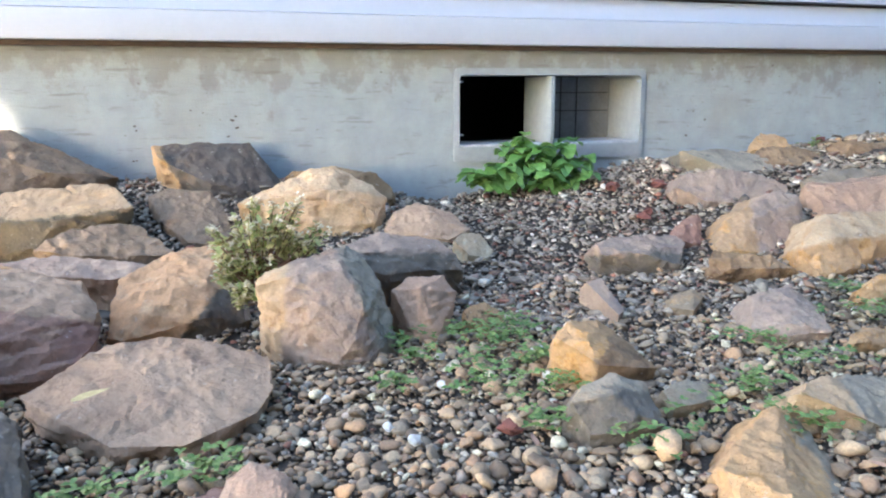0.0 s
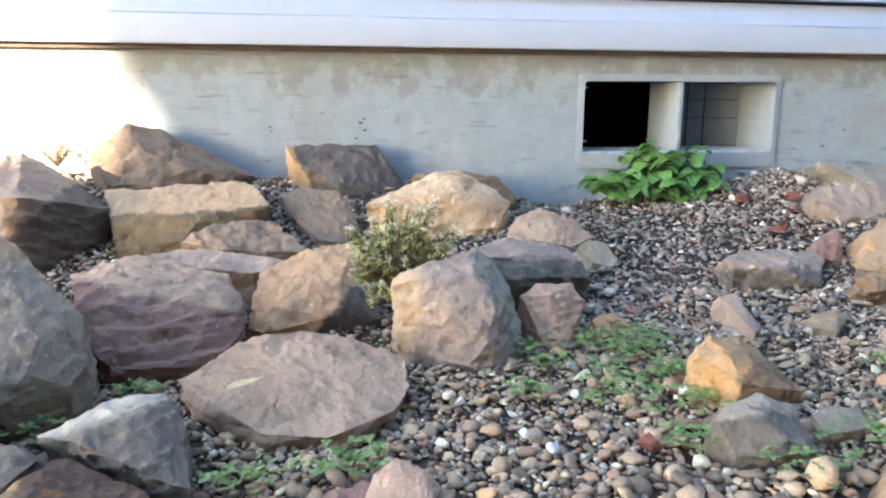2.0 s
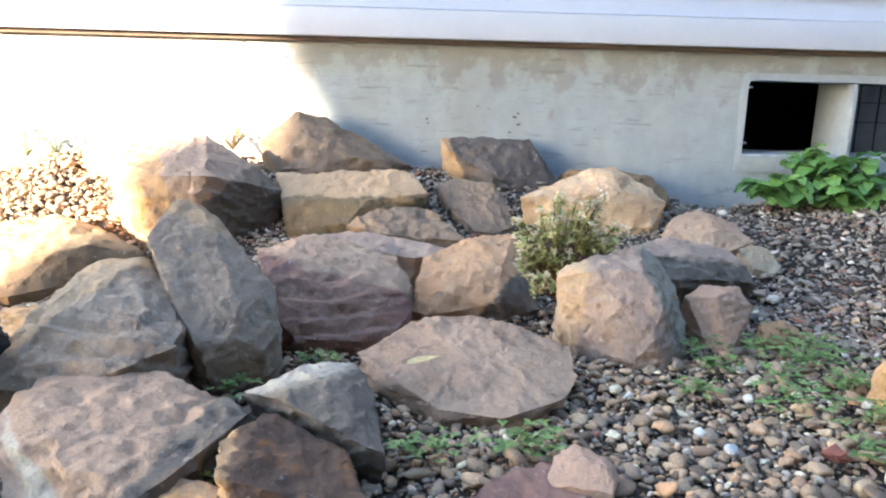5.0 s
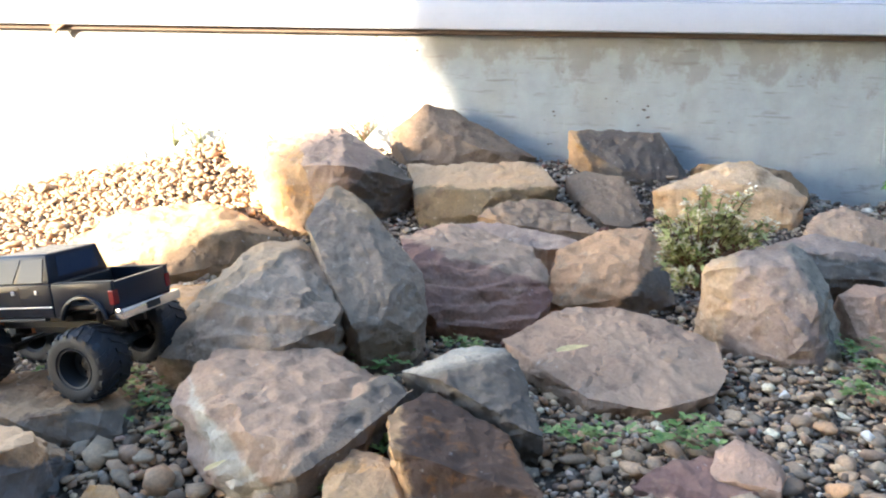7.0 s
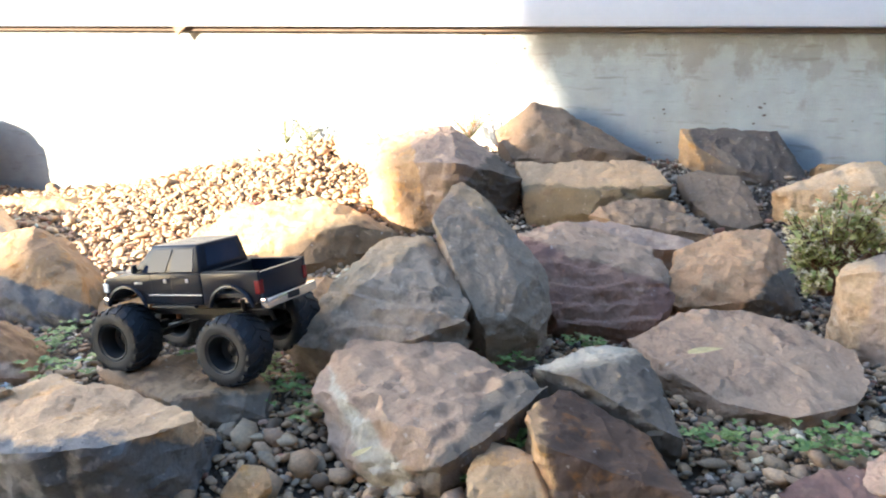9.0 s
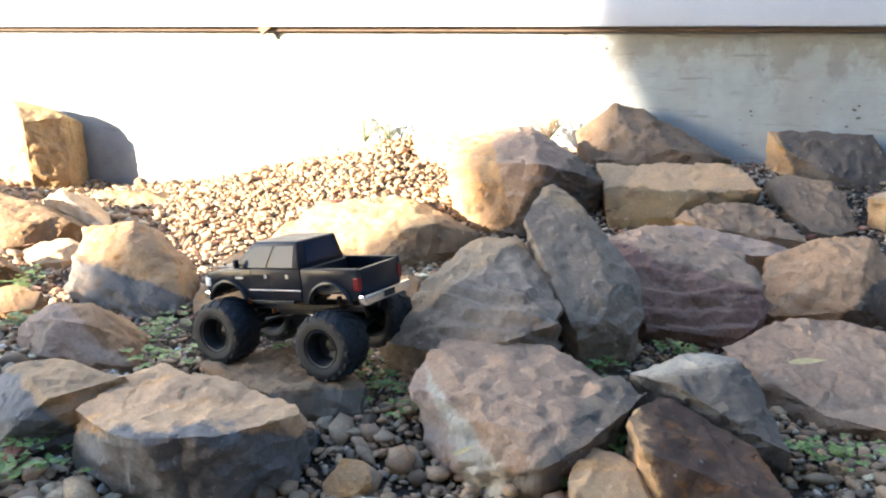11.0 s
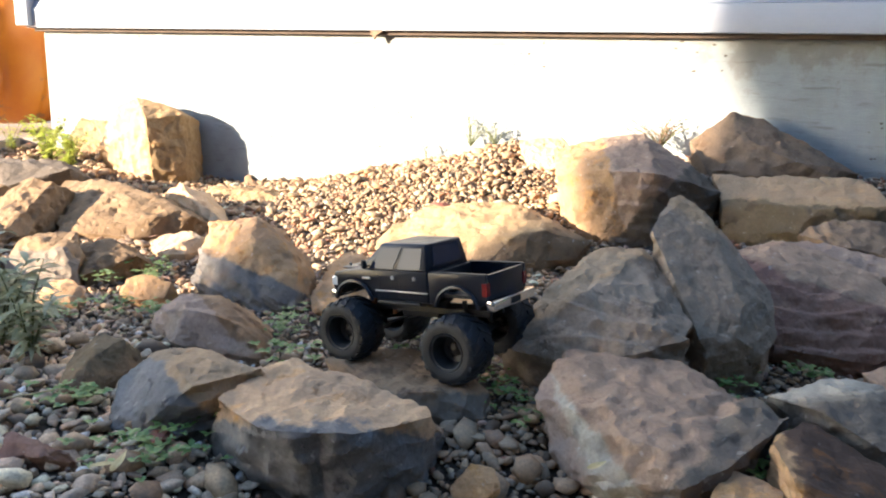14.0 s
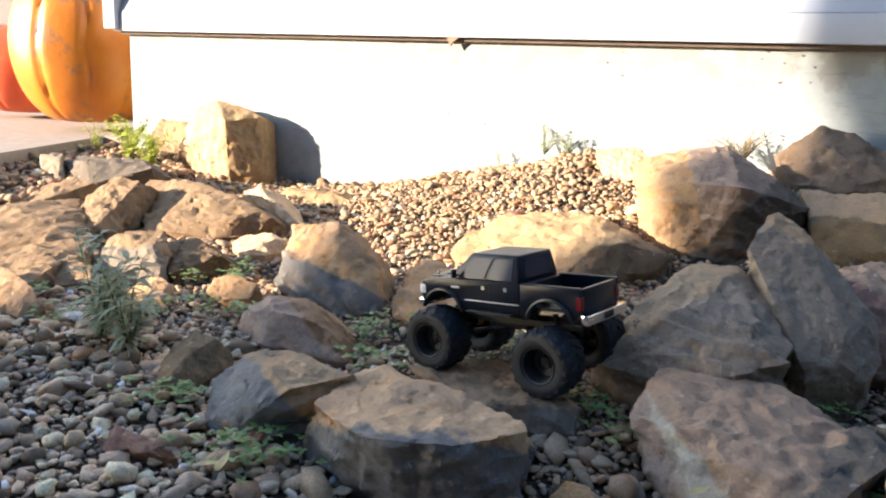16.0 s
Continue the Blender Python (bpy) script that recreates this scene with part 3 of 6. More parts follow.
boulder("A2", "cream", (-0.306, -0.222, -0.036), 0.070, 0.25, [(-0.139, -0.028, 0.039), (-0.076, 0.012, 0.063), (-0.015, 0.032, 0.087), (0.025, 0.042, 0.087), (0.056, 0.032, 0.070), (0.106, 0.002, 0.034), (0.102, 0.008, 0.005), (0.076, -0.022, -0.004), (-0.007, -0.034, -0.005), (0.006, -0.028, 0.058), (-0.135, -0.012, 0.009)], dent=0.006)
stone("A2s", "umber", (-0.249, -0.080, 0.017), (0, 1), [(-0.105, 0.019), (-0.008, 0.026), (0.052, 0.005), (0.095, -0.044), (-0.035, -0.005)], [])
boulder("A3", "taupe", (-0.519, -0.219, -0.025), 0.037, 0.27, [(-0.061, 0.049, 0.040), (-0.023, 0.049, 0.048), (0.034, 0.039, 0.040), (0.053, 0.019, 0.020), (0.064, -0.041, -0.017), (0.029, -0.071, -0.024), (-0.002, -0.065, -0.020), (-0.037, -0.011, 0.002), (-0.055, 0.031, 0.019)])
boulder("A4", "taupe", (-0.614, -0.343, -0.069), 0.054, 0.31, [(-0.100, -0.017, 0.041), (-0.065, 0.013, 0.058), (-0.014, 0.033, 0.062), (0.034, 0.033, 0.059), (0.054, 0.013, 0.038), (0.081, -0.027, 0.023), (0.044, -0.011, 0.011), (-0.036, -0.037, 0.033)], dent=0.010, ledge=0.004)
# The olive front zone also carries the shade of the front face.
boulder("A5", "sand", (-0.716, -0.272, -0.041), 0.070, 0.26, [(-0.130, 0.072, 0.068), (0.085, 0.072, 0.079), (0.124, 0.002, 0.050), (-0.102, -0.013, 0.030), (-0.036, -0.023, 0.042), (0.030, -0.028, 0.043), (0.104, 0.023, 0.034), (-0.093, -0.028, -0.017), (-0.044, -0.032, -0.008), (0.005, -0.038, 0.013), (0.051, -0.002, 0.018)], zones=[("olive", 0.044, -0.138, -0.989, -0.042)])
# The darkgrey zone puts the right side's shade into the colour.
boulder("A6", "peach", (-0.534, -0.527, -0.100), 0.049, 0.37, [(-0.077, -0.033, 0.005), (-0.072, -0.013, 0.027), (-0.064, 0.027, 0.058), (-0.029, 0.037, 0.064), (0.008, 0.067, 0.084), (0.057, 0.077, 0.081), (0.071, 0.067, 0.064), (0.086, -0.003, 0.003), (0.047, -0.033, -0.005), (-0.001, -0.048, 0.014), (-0.054, -0.053, 0.006), (-0.014, -0.008, 0.050), (0.038, 0.002, 0.056), (0.033, -0.043, 0.021), (-0.027, -0.043, 0.031)], zones=[("darkgrey", 0.712, -0.222, -0.666, 0.010)], dent=0.006)
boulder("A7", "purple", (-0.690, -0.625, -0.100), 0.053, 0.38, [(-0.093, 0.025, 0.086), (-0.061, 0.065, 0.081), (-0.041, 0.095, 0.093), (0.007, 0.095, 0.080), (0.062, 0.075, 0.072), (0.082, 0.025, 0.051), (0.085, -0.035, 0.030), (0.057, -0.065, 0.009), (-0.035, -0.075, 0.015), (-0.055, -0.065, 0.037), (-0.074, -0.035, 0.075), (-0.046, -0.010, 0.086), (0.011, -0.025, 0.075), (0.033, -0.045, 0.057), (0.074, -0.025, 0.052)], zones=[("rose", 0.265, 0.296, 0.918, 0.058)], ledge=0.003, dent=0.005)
boulder("A7b", "mauve", (-0.631, -0.430, -0.093), 0.056, 0.34, [(-0.102, -0.010, 0.065), (-0.050, 0.030, 0.065), (0.023, 0.030, 0.054), (0.086, 0.000, 0.043), (0.067, -0.004, 0.031), (0.024, -0.024, 0.040), (-0.046, -0.024, 0.049)])
boulder("A8", "mauve", (-0.368, -0.656, -0.100), 0.045, 0.38, [(-0.081, -0.004, 0.076), (-0.068, 0.016, 0.087), (-0.011, 0.056, 0.085), (0.029, 0.071, 0.099), (0.049, 0.061, 0.084), (0.060, 0.036, 0.059), (0.068, 0.016, 0.023), (0.063, -0.014, -0.005), (0.030, -0.044, -0.006), (-0.004, -0.054, 0.002), (-0.058, -0.022, 0.006), (-0.071, -0.008, 0.026), (-0.050, -0.019, 0.089), (0.008, -0.009, 0.090), (0.026, -0.034, 0.058), (0.015, -0.054, 0.026)], zones=[("bluegrey", 0.937, -0.083, 0.339, 0.044), ("cream", -0.988, 0.118, 0.099, 0.056)])
boulder("A9", "rose", (-0.543, -0.766, -0.100), 0.063, 0.51, [(-0.046, 0.066, 0.040), (-0.004, 0.076, 0.040), (0.022, 0.076, 0.038), (0.042, 0.066, 0.030), (0.102, 0.046, 0.021), (0.099, -0.014, 0.011), (0.085, -0.048, 0.005), (0.056, -0.074, 0.007), (0.024, -0.094, 0.005), (-0.031, -0.080, 0.005), (-0.061, -0.050, 0.006), (-0.089, -0.022, 0.006), (-0.110, 0.006, 0.023), (-0.082, 0.046, 0.027)])
boulder("A10", "pink", (-0.251, -0.614, -0.100), 0.025, 0.42, [(-0.040, 0.004, 0.045), (-0.015, 0.024, 0.055), (0.031, 0.029, 0.052), (0.043, 0.014, 0.033), (0.033, 0.002, 0.006), (0.001, -0.036, -0.008), (-0.020, -0.036, -0.007), (-0.024, 0.013, 0.006), (-0.009, -0.011, 0.049)])
boulder("A11", "mauve", (-0.256, -0.502, -0.100), 0.060, 0.36, [(-0.109, -0.018, 0.072), (-0.039, 0.042, 0.081), (-0.005, 0.052, 0.083), (0.067, 0.052, 0.068), (0.082, 0.022, 0.059), (0.009, -0.013, 0.075), (-0.046, -0.028, 0.075), (0.092, 0.002, 0.035), (0.018, -0.033, 0.048), (-0.021, -0.043, 0.047), (-0.046, -0.038, 0.052)], zones=[("darkgrey", -0.052, -0.208, -0.977, -0.063)], ledge=0.004)
boulder("A12", "rose", (-0.153, -0.275, -0.056), 0.044, 0.31, [(-0.069, -0.005, 0.015), (-0.043, 0.015, 0.038), (-0.002, 0.035, 0.048), (0.051, 0.025, 0.028), (0.078, -0.005, 0.004), (0.034, -0.025, -0.009), (-0.004, -0.025, 0.000), (-0.061, -0.011, 0.005), (0.012, -0.005, 0.022)], label="low pinkish tan rock behind the gravel")
boulder("A13", "white", (-0.098, -0.361, -0.074), 0.020, 0.35, [(-0.033, 0.001, 0.021), (-0.014, 0.011, 0.033), (0.016, 0.016, 0.024), (0.032, 0.001, 0.002), (0.017, -0.014, -0.008), (-0.015, -0.014, 0.001)])
stone("A14", "brown", (-0.183, -0.629, -0.090), (0, 1.25), [(-0.023, 0.008), (0.007, 0.011), (0.025, -0.002), (0.013, -0.010), (-0.021, -0.006)], [], swell=0.06)
boulder("A15", "orange", (-0.134, -0.822, -0.100), 0.029, 0.52, [(-0.049, 0.002, 0.044), (-0.023, 0.022, 0.052), (0.013, 0.032, 0.046), (0.030, 0.032, 0.034), (0.044, 0.002, 0.017), (0.046, -0.028, 0.012), (0.029, -0.006, 0.005), (-0.024, -0.038, 0.027), (-0.042, -0.002, 0.020), (-0.024, -0.018, 0.043)], zones=[("brown", 0.782, -0.601, -0.168, -0.000)])
boulder("A16", "darkgrey", (-0.176, -0.927, -0.100), 0.027, 0.62, [(-0.046, -0.003, 0.029), (-0.026, 0.017, 0.034), (0.005, 0.027, 0.036), (0.039, 0.027, 0.024), (0.043, 0.007, 0.007), (0.037, -0.013, 0.002), (-0.012, -0.023, 0.006), (-0.036, -0.017, 0.006), (-0.012, -0.008, 0.032), (0.006, -0.018, 0.017)], zones=[("grey", 0.050, 0.409, 0.911, 0.028)])
boulder("A17", "grey", (-0.087, -0.900, -0.100), 0.020, 0.64, [(-0.030, 0.000, 0.013), (-0.007, 0.010, 0.016), (0.027, 0.015, 0.009), (0.030, 0.000, 0.000), (0.006, -0.010, 0.001), (-0.027, -0.015, 0.003)])
boulder("A18", "orange", (-0.090, -1.018, -0.100), 0.043, 0.77, [(-0.071, -0.022, 0.016), (-0.038, 0.008, 0.015), (0.007, 0.038, 0.016), (0.037, 0.053, 0.017), (0.057, 0.048, 0.005), (0.066, 0.028, -0.014), (0.055, -0.012, -0.023), (0.015, -0.042, -0.014), (-0.050, -0.062, 0.012), (-0.078, -0.042, 0.006)], zones=[("grey", 0.742, -0.427, 0.517, 0.022)])
boulder("A19", "cream", (0.035, -0.964, -0.100), 0.044, 0.67, [(-0.069, -0.006, 0.030), (-0.040, 0.014, 0.028), (0.013, 0.024, 0.023), (0.060, 0.024, 0.014), (0.077, 0.014, 0.003), (0.031, -0.021, 0.003), (-0.007, -0.036, 0.001), (-0.030, -0.020, 0.005), (-0.036, 0.010, 0.006)], zones=[("bluegrey", 0.715, -0.577, 0.394, 0.004)])
boulder("A20", "bluegrey", (0.580, -0.135, 0.022), 0.070, 0.24, [(-0.156, -0.005, 0.029), (-0.059, 0.025, 0.031), (0.041, 0.025, 0.016), (0.183, 0.015, -0.004), (0.180, -0.015, -0.022), (-0.055, -0.045, -0.011), (-0.136, 0.001, 0.002)])
boulder("A21", "mauve", (0.441, -0.273, -0.014), 0.070, 0.28, [(-0.119, -0.007, 0.013), (-0.087, 0.013, 0.036), (0.008, 0.023, 0.038), (0.086, 0.023, 0.024), (0.140, 0.013, 0.004), (0.137, -0.007, -0.015), (0.017, -0.027, -0.020), (-0.073, -0.032, -0.011), (-0.106, -0.001, -0.005)])
stone("A22", "tan", (0.710, -0.070, 0.054), (0, 0.867706), [(-0.071, -0.009), (-0.015, 0.026), (0.050, 0.010), (0.047, -0.012), (-0.008, -0.015)], [])
stone("A22b", "brown", (0.709, -0.120, 0.034), (0, 0.3), [(-0.111, -0.010), (-0.004, 0.039), (0.111, 0.030), (0.060, -0.025), (-0.049, -0.031)], [])
stone("A23", "brown", (0.926, -0.120, 0.034), (0, 0.6), [(-0.105, 0.024), (-0.022, 0.036), (0.128, 0.021), (0.063, -0.042), (-0.059, -0.036)], [])
boulder("A24", "mauve", (0.378, -0.439, -0.062), 0.069, 0.33, [(-0.109, -0.021, -0.005), (-0.065, 0.009, 0.028), (0.005, 0.029, 0.049), (0.059, 0.049, 0.062), (0.113, 0.049, 0.054), (0.110, 0.029, 0.018), (0.078, -0.001, -0.014), (0.018, -0.031, -0.025), (-0.061, -0.051, -0.014), (-0.116, -0.041, -0.012), (-0.036, -0.016, 0.024)], zones=[("tan", -0.766, 0.616, -0.181, 0.010)])
stone("A24b", "brown", (0.262, -0.561, -0.072), (0, 0.919837), [(-0.056, 0.017), (0.058, 0.002), (0.076, -0.014), (-0.074, -0.004)], [], swell=0.06)
stone("A25", "purple", (0.248, -0.422, -0.049), (0, 1.25), [(-0.035, -0.001), (0.005, 0.014), (0.035, 0.017), (0.014, -0.016), (-0.017, -0.014)], [])
stone("A26", "orange", (0.407, -0.554, -0.066), (0, 0.733675), [(-0.060, -0.003), (-0.019, 0.027), (0.030, 0.033), (0.070, 0.016), (0.029, -0.028), (-0.045, -0.040)], [])
boulder("A26b", "orange", (0.473, -0.535, -0.082), 0.070, 0.37, [(-0.126, -0.025, 0.019), (-0.073, 0.005, 0.049), (-0.029, 0.035, 0.061), (0.121, 0.055, 0.054), (0.176, 0.045, 0.027), (0.126, 0.005, -0.029), (-0.054, -0.045, -0.019), (-0.118, -0.038, -0.002), (-0.063, -0.025, 0.036), (0.037, -0.015, 0.023)], zones=[("cream", -0.066, 0.317, 0.946, 0.022)])
stone("A27", "pink", (0.651, -0.360, -0.016), (0, 0.751286), [(-0.095, 0.025), (-0.001, 0.021), (0.148, 0.032), (0.071, -0.043), (-0.112, -0.032)], [])
stone("A27b", "grey", (0.698, -0.300, 0.006), (0, 0.4), [(-0.104, 0.014), (-0.022, 0.029), (0.156, 0.021), (0.096, -0.034), (-0.114, -0.027)], [], swell=0.06)
boulder("A28", "mauve", (0.158, -0.749, -0.100), 0.041, 0.51, [(-0.070, -0.019, 0.004), (-0.036, -0.043, 0.004), (0.015, -0.047, 0.004), (-0.011, 0.049, 0.026), (0.067, 0.074, 0.024), (0.067, 0.024, 0.007), (-0.032, -0.036, 0.017)])
stone("A29", "tan", (0.207, -0.831, -0.094), (0, 1.25), [(-0.044, 0.001), (-0.013, 0.010), (0.035, 0.000), (0.024, -0.011)], [])
stone("A30", "orange", (0.361, -0.690, -0.086), (0, 1.25), [(-0.048, -0.001), (0.010, 0.011), (0.051, 0.012), (0.027, -0.013), (-0.037, -0.009)], [])
boulder("A32", "mauve", (0.116, -0.484, -0.081), 0.053, 0.39, [(-0.052, 0.010, 0.002), (-0.010, -0.032, -0.002), (0.051, -0.032, 0.000), (-0.072, -0.008, 0.034), (-0.024, 0.032, 0.036), (0.096, 0.052, 0.027), (0.105, 0.032, 0.017), (-0.015, -0.033, 0.024), (-0.073, -0.023, 0.024)], zones=[("darkgrey", -0.026, -0.235, -0.972, -0.015)])
boulder("A33", "mauve", (-0.009, -0.613, -0.099), 0.020, 0.46, [(-0.007, 0.007, 0.003), (-0.011, -0.051, 0.002), (0.008, -0.031, 0.003), (-0.013, 0.030, 0.025), (0.014, 0.040, 0.026), (0.009, 0.005, 0.014)])
boulder("A34", "tangrey", (0.091, -0.643, -0.099), 0.022, 0.48, [(-0.035, -0.011, 0.003), (-0.013, -0.033, 0.003), (0.038, 0.015, 0.005), (-0.012, 0.010, 0.012), (0.022, 0.020, 0.016)])
stone("A31", "pink", (-0.472, -0.951, -0.090), (0, 0.2), [(-0.018, 0.012), (0.002, 0.028), (0.027, 0.001), (0.016, -0.024), (-0.026, -0.014)], [])
boulder("B1", "taupe", (-0.790, -0.088, 0.025), 0.070, 0.18, [(-0.109, -0.002, 0.046), (-0.085, 0.008, 0.062), (-0.047, 0.028, 0.098), (0.004, 0.038, 0.089), (0.078, 0.038, 0.050), (0.164, 0.018, 0.008), (0.124, -0.006, 0.001), (0.005, -0.042, 0.003), (-0.078, -0.030, -0.001), (-0.106, 0.004, 0.020), (-0.013, -0.022, 0.056), (0.064, -0.032, 0.026)])
# The darkgrey zone paints the shade of the overhanging right face.
boulder("B2", "tan", (-0.968, -0.292, -0.048), 0.070, 0.22, [(-0.123, 0.022, 0.102), (-0.064, 0.072, 0.126), (0.006, 0.102, 0.134), (0.044, 0.102, 0.112), (0.097, 0.072, 0.084), (0.141, 0.032, 0.054), (0.058, -0.083, 0.089), (-0.009, -0.070, 0.086), (-0.005, -0.058, -0.011), (-0.017, -0.053, -0.041), (0.071, -0.008, -0.046), (-0.109, -0.018, 0.070), (-0.062, -0.053, 0.017), (-0.031, -0.058, -0.018)], zones=[("mauve", 0.932, 0.225, 0.286, -0.000), ("darkgrey", 0.759, 0.013, -0.651, 0.011)], ledge=0.003)
boulder("B2b", "cream", (-1.152, -0.105, 0.026), 0.035, 0.23, [(-0.066, 0.015, 0.026), (0.007, 0.045, 0.037), (0.036, 0.025, 0.018), (0.053, -0.025, -0.014), (0.004, -0.035, -0.025), (-0.038, -0.025, -0.012)])
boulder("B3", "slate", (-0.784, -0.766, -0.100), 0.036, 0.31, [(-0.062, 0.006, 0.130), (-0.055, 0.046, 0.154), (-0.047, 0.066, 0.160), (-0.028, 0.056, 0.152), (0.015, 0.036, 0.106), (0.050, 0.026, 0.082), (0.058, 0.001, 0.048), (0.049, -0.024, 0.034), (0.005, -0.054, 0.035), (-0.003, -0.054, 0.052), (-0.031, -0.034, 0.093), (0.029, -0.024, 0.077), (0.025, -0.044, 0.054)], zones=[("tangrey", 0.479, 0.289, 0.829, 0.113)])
# Tangrey zone: part of the upper-left facet's light is put into colour.
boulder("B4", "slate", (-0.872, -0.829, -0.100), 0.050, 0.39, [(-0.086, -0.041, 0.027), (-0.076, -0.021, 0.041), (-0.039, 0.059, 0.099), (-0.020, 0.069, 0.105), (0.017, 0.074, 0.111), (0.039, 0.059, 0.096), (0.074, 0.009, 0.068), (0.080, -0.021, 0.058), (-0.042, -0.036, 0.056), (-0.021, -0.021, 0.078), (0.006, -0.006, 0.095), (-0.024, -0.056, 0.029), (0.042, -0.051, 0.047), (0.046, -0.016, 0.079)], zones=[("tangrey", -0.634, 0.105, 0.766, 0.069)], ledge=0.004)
boulder("B5", "rose", (-0.802, -0.957, -0.105), 0.055, 0.59, [(-0.088, 0.087, 0.042), (-0.032, 0.102, 0.046), (-0.001, 0.092, 0.046), (0.049, 0.047, 0.042), (0.093, 0.027, 0.045), (-0.083, 0.042, 0.049), (-0.049, 0.002, 0.041), (-0.010, -0.048, 0.037), (0.021, -0.053, 0.036), (0.050, -0.028, 0.035), (0.081, 0.002, 0.040), (-0.089, 0.002, 0.032), (-0.077, -0.010, 0.001), (-0.048, -0.037, -0.003), (-0.008, -0.056, -0.003), (0.014, -0.058, -0.000), (0.032, -0.073, 0.021), (0.056, -0.053, 0.033), (0.081, 0.013, 0.027)], zones=[("ash", -0.673, -0.487, -0.557, 0.024), ("mauve", -0.841, -0.470, -0.267, 0.052), ("darkgrey", 0.814, -0.118, -0.569, 0.016)], ledge=0.002, dent=0.009, label="large rose brown rock with a pale broken corner")
boulder("B6", "darkred", (-0.682, -0.987, -0.102), 0.032, 0.62, [(-0.039, 0.007, 0.041), (-0.036, 0.027, 0.038), (-0.020, 0.057, 0.039), (-0.012, 0.057, 0.037), (0.038, 0.032, 0.027), (0.051, 0.007, 0.023), (0.068, -0.053, 0.025), (-0.009, -0.052, 0.010), (-0.020, -0.037, 0.016), (-0.026, -0.043, 0.044)], zones=[("orange", -0.967, -0.179, -0.179, 0.023)], ledge=0.002)
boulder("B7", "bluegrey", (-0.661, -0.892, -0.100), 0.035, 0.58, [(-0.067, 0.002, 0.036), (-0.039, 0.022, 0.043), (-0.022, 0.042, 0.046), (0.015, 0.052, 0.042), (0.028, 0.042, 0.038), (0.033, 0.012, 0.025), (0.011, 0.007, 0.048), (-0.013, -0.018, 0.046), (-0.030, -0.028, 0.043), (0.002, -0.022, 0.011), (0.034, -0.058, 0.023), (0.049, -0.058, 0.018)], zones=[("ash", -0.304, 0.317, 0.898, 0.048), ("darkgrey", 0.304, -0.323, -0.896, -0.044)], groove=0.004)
stone("B8", "tan", (-0.726, -1.023, -0.085), (0, 0.2), [(-0.026, -0.001), (-0.016, 0.027), (0.011, 0.023), (0.023, 0.009), (0.028, -0.021), (-0.020, -0.031)], [])
stone("B9", "purple", (-0.493, -0.957, -0.096), (0, 0.130556), [(-0.062, -0.020), (-0.032, 0.007), (0.021, 0.031), (0.044, 0.022), (0.034, -0.008), (-0.001, -0.028)], [], swell=0.06)
# The umber zone paints the shaded side below the sunlit top.
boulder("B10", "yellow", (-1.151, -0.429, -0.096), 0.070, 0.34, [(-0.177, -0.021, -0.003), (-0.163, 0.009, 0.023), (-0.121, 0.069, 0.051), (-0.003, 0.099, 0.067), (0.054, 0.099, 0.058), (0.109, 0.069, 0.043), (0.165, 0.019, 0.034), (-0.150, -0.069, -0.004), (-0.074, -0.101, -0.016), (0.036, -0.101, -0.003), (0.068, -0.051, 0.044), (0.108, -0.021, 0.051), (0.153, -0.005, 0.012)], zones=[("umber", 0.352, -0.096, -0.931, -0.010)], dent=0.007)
stone("B11", "orange", (-1.227, -0.696, -0.095), (0, 0.12), [(-0.005, -0.078), (-0.027, -0.010), (-0.074, 0.085), (-0.046, 0.107), (0.021, 0.049), (0.060, -0.037), (0.051, -0.079)], [], swell=0.06)
stone("B11b", "orange", (-1.048, -0.651, -0.095), (0, 0.12), [(-0.048, -0.065), (-0.054, 0.003), (-0.008, 0.051), (0.034, 0.064), (0.042, 0.005), (0.035, -0.047)], [], swell=0.06)
# The sand zone paints the sunlit left face paler.
boulder("C1", "yellow", (-2.190, -0.123, -0.092), 0.070, 0.21, [(-0.132, -0.017, 0.045), (-0.114, 0.003, 0.113), (-0.097, 0.023, 0.157), (-0.038, 0.033, 0.182), (0.049, 0.043, 0.168), (0.107, 0.038, 0.148), (0.136, 0.013, 0.006), (0.064, -0.037, -0.006), (-0.127, -0.011, 0.025), (0.069, -0.042, 0.137), (0.079, -0.047, 0.022)], zones=[("sand", -0.697, -0.716, -0.045, -0.021)], groove=0.003, dent=0.006)
boulder("C2", "brown", (-2.505, 0.003, -0.070), 0.049, 0.25, [(-0.092, -0.005, 0.024), (-0.020, 0.031, 0.025), (0.068, -0.005, 0.046), (-0.031, -0.007, 0.088), (0.072, -0.007, 0.089), (0.003, -0.007, 0.068)])
boulder("C3", "darkgrey", (-2.294, -0.387, -0.091), 0.070, 0.34, [(-0.010, -0.053, 0.004), (0.064, -0.071, -0.001), (0.059, -0.003, 0.000), (-0.168, 0.018, 0.022), (-0.155, 0.058, 0.033), (0.072, 0.058, 0.046), (0.154, 0.018, 0.036), (-0.020, -0.022, 0.039)])
stone("C3b", "grey", (-2.430, -0.415, -0.070), (0, 0.5), [(-0.078, 0.024), (-0.018, 0.041), (0.079, -0.030), (0.011, -0.031)], [])
stone("C4a", "umber", (-1.940, -0.785, -0.096), (0, 0.12), [(-0.055, -0.065), (-0.175, 0.001), (-0.141, 0.104), (-0.065, 0.142), (0.051, 0.060), (0.143, 0.005), (0.124, -0.066), (0.059, -0.129)], [], swell=0.06)
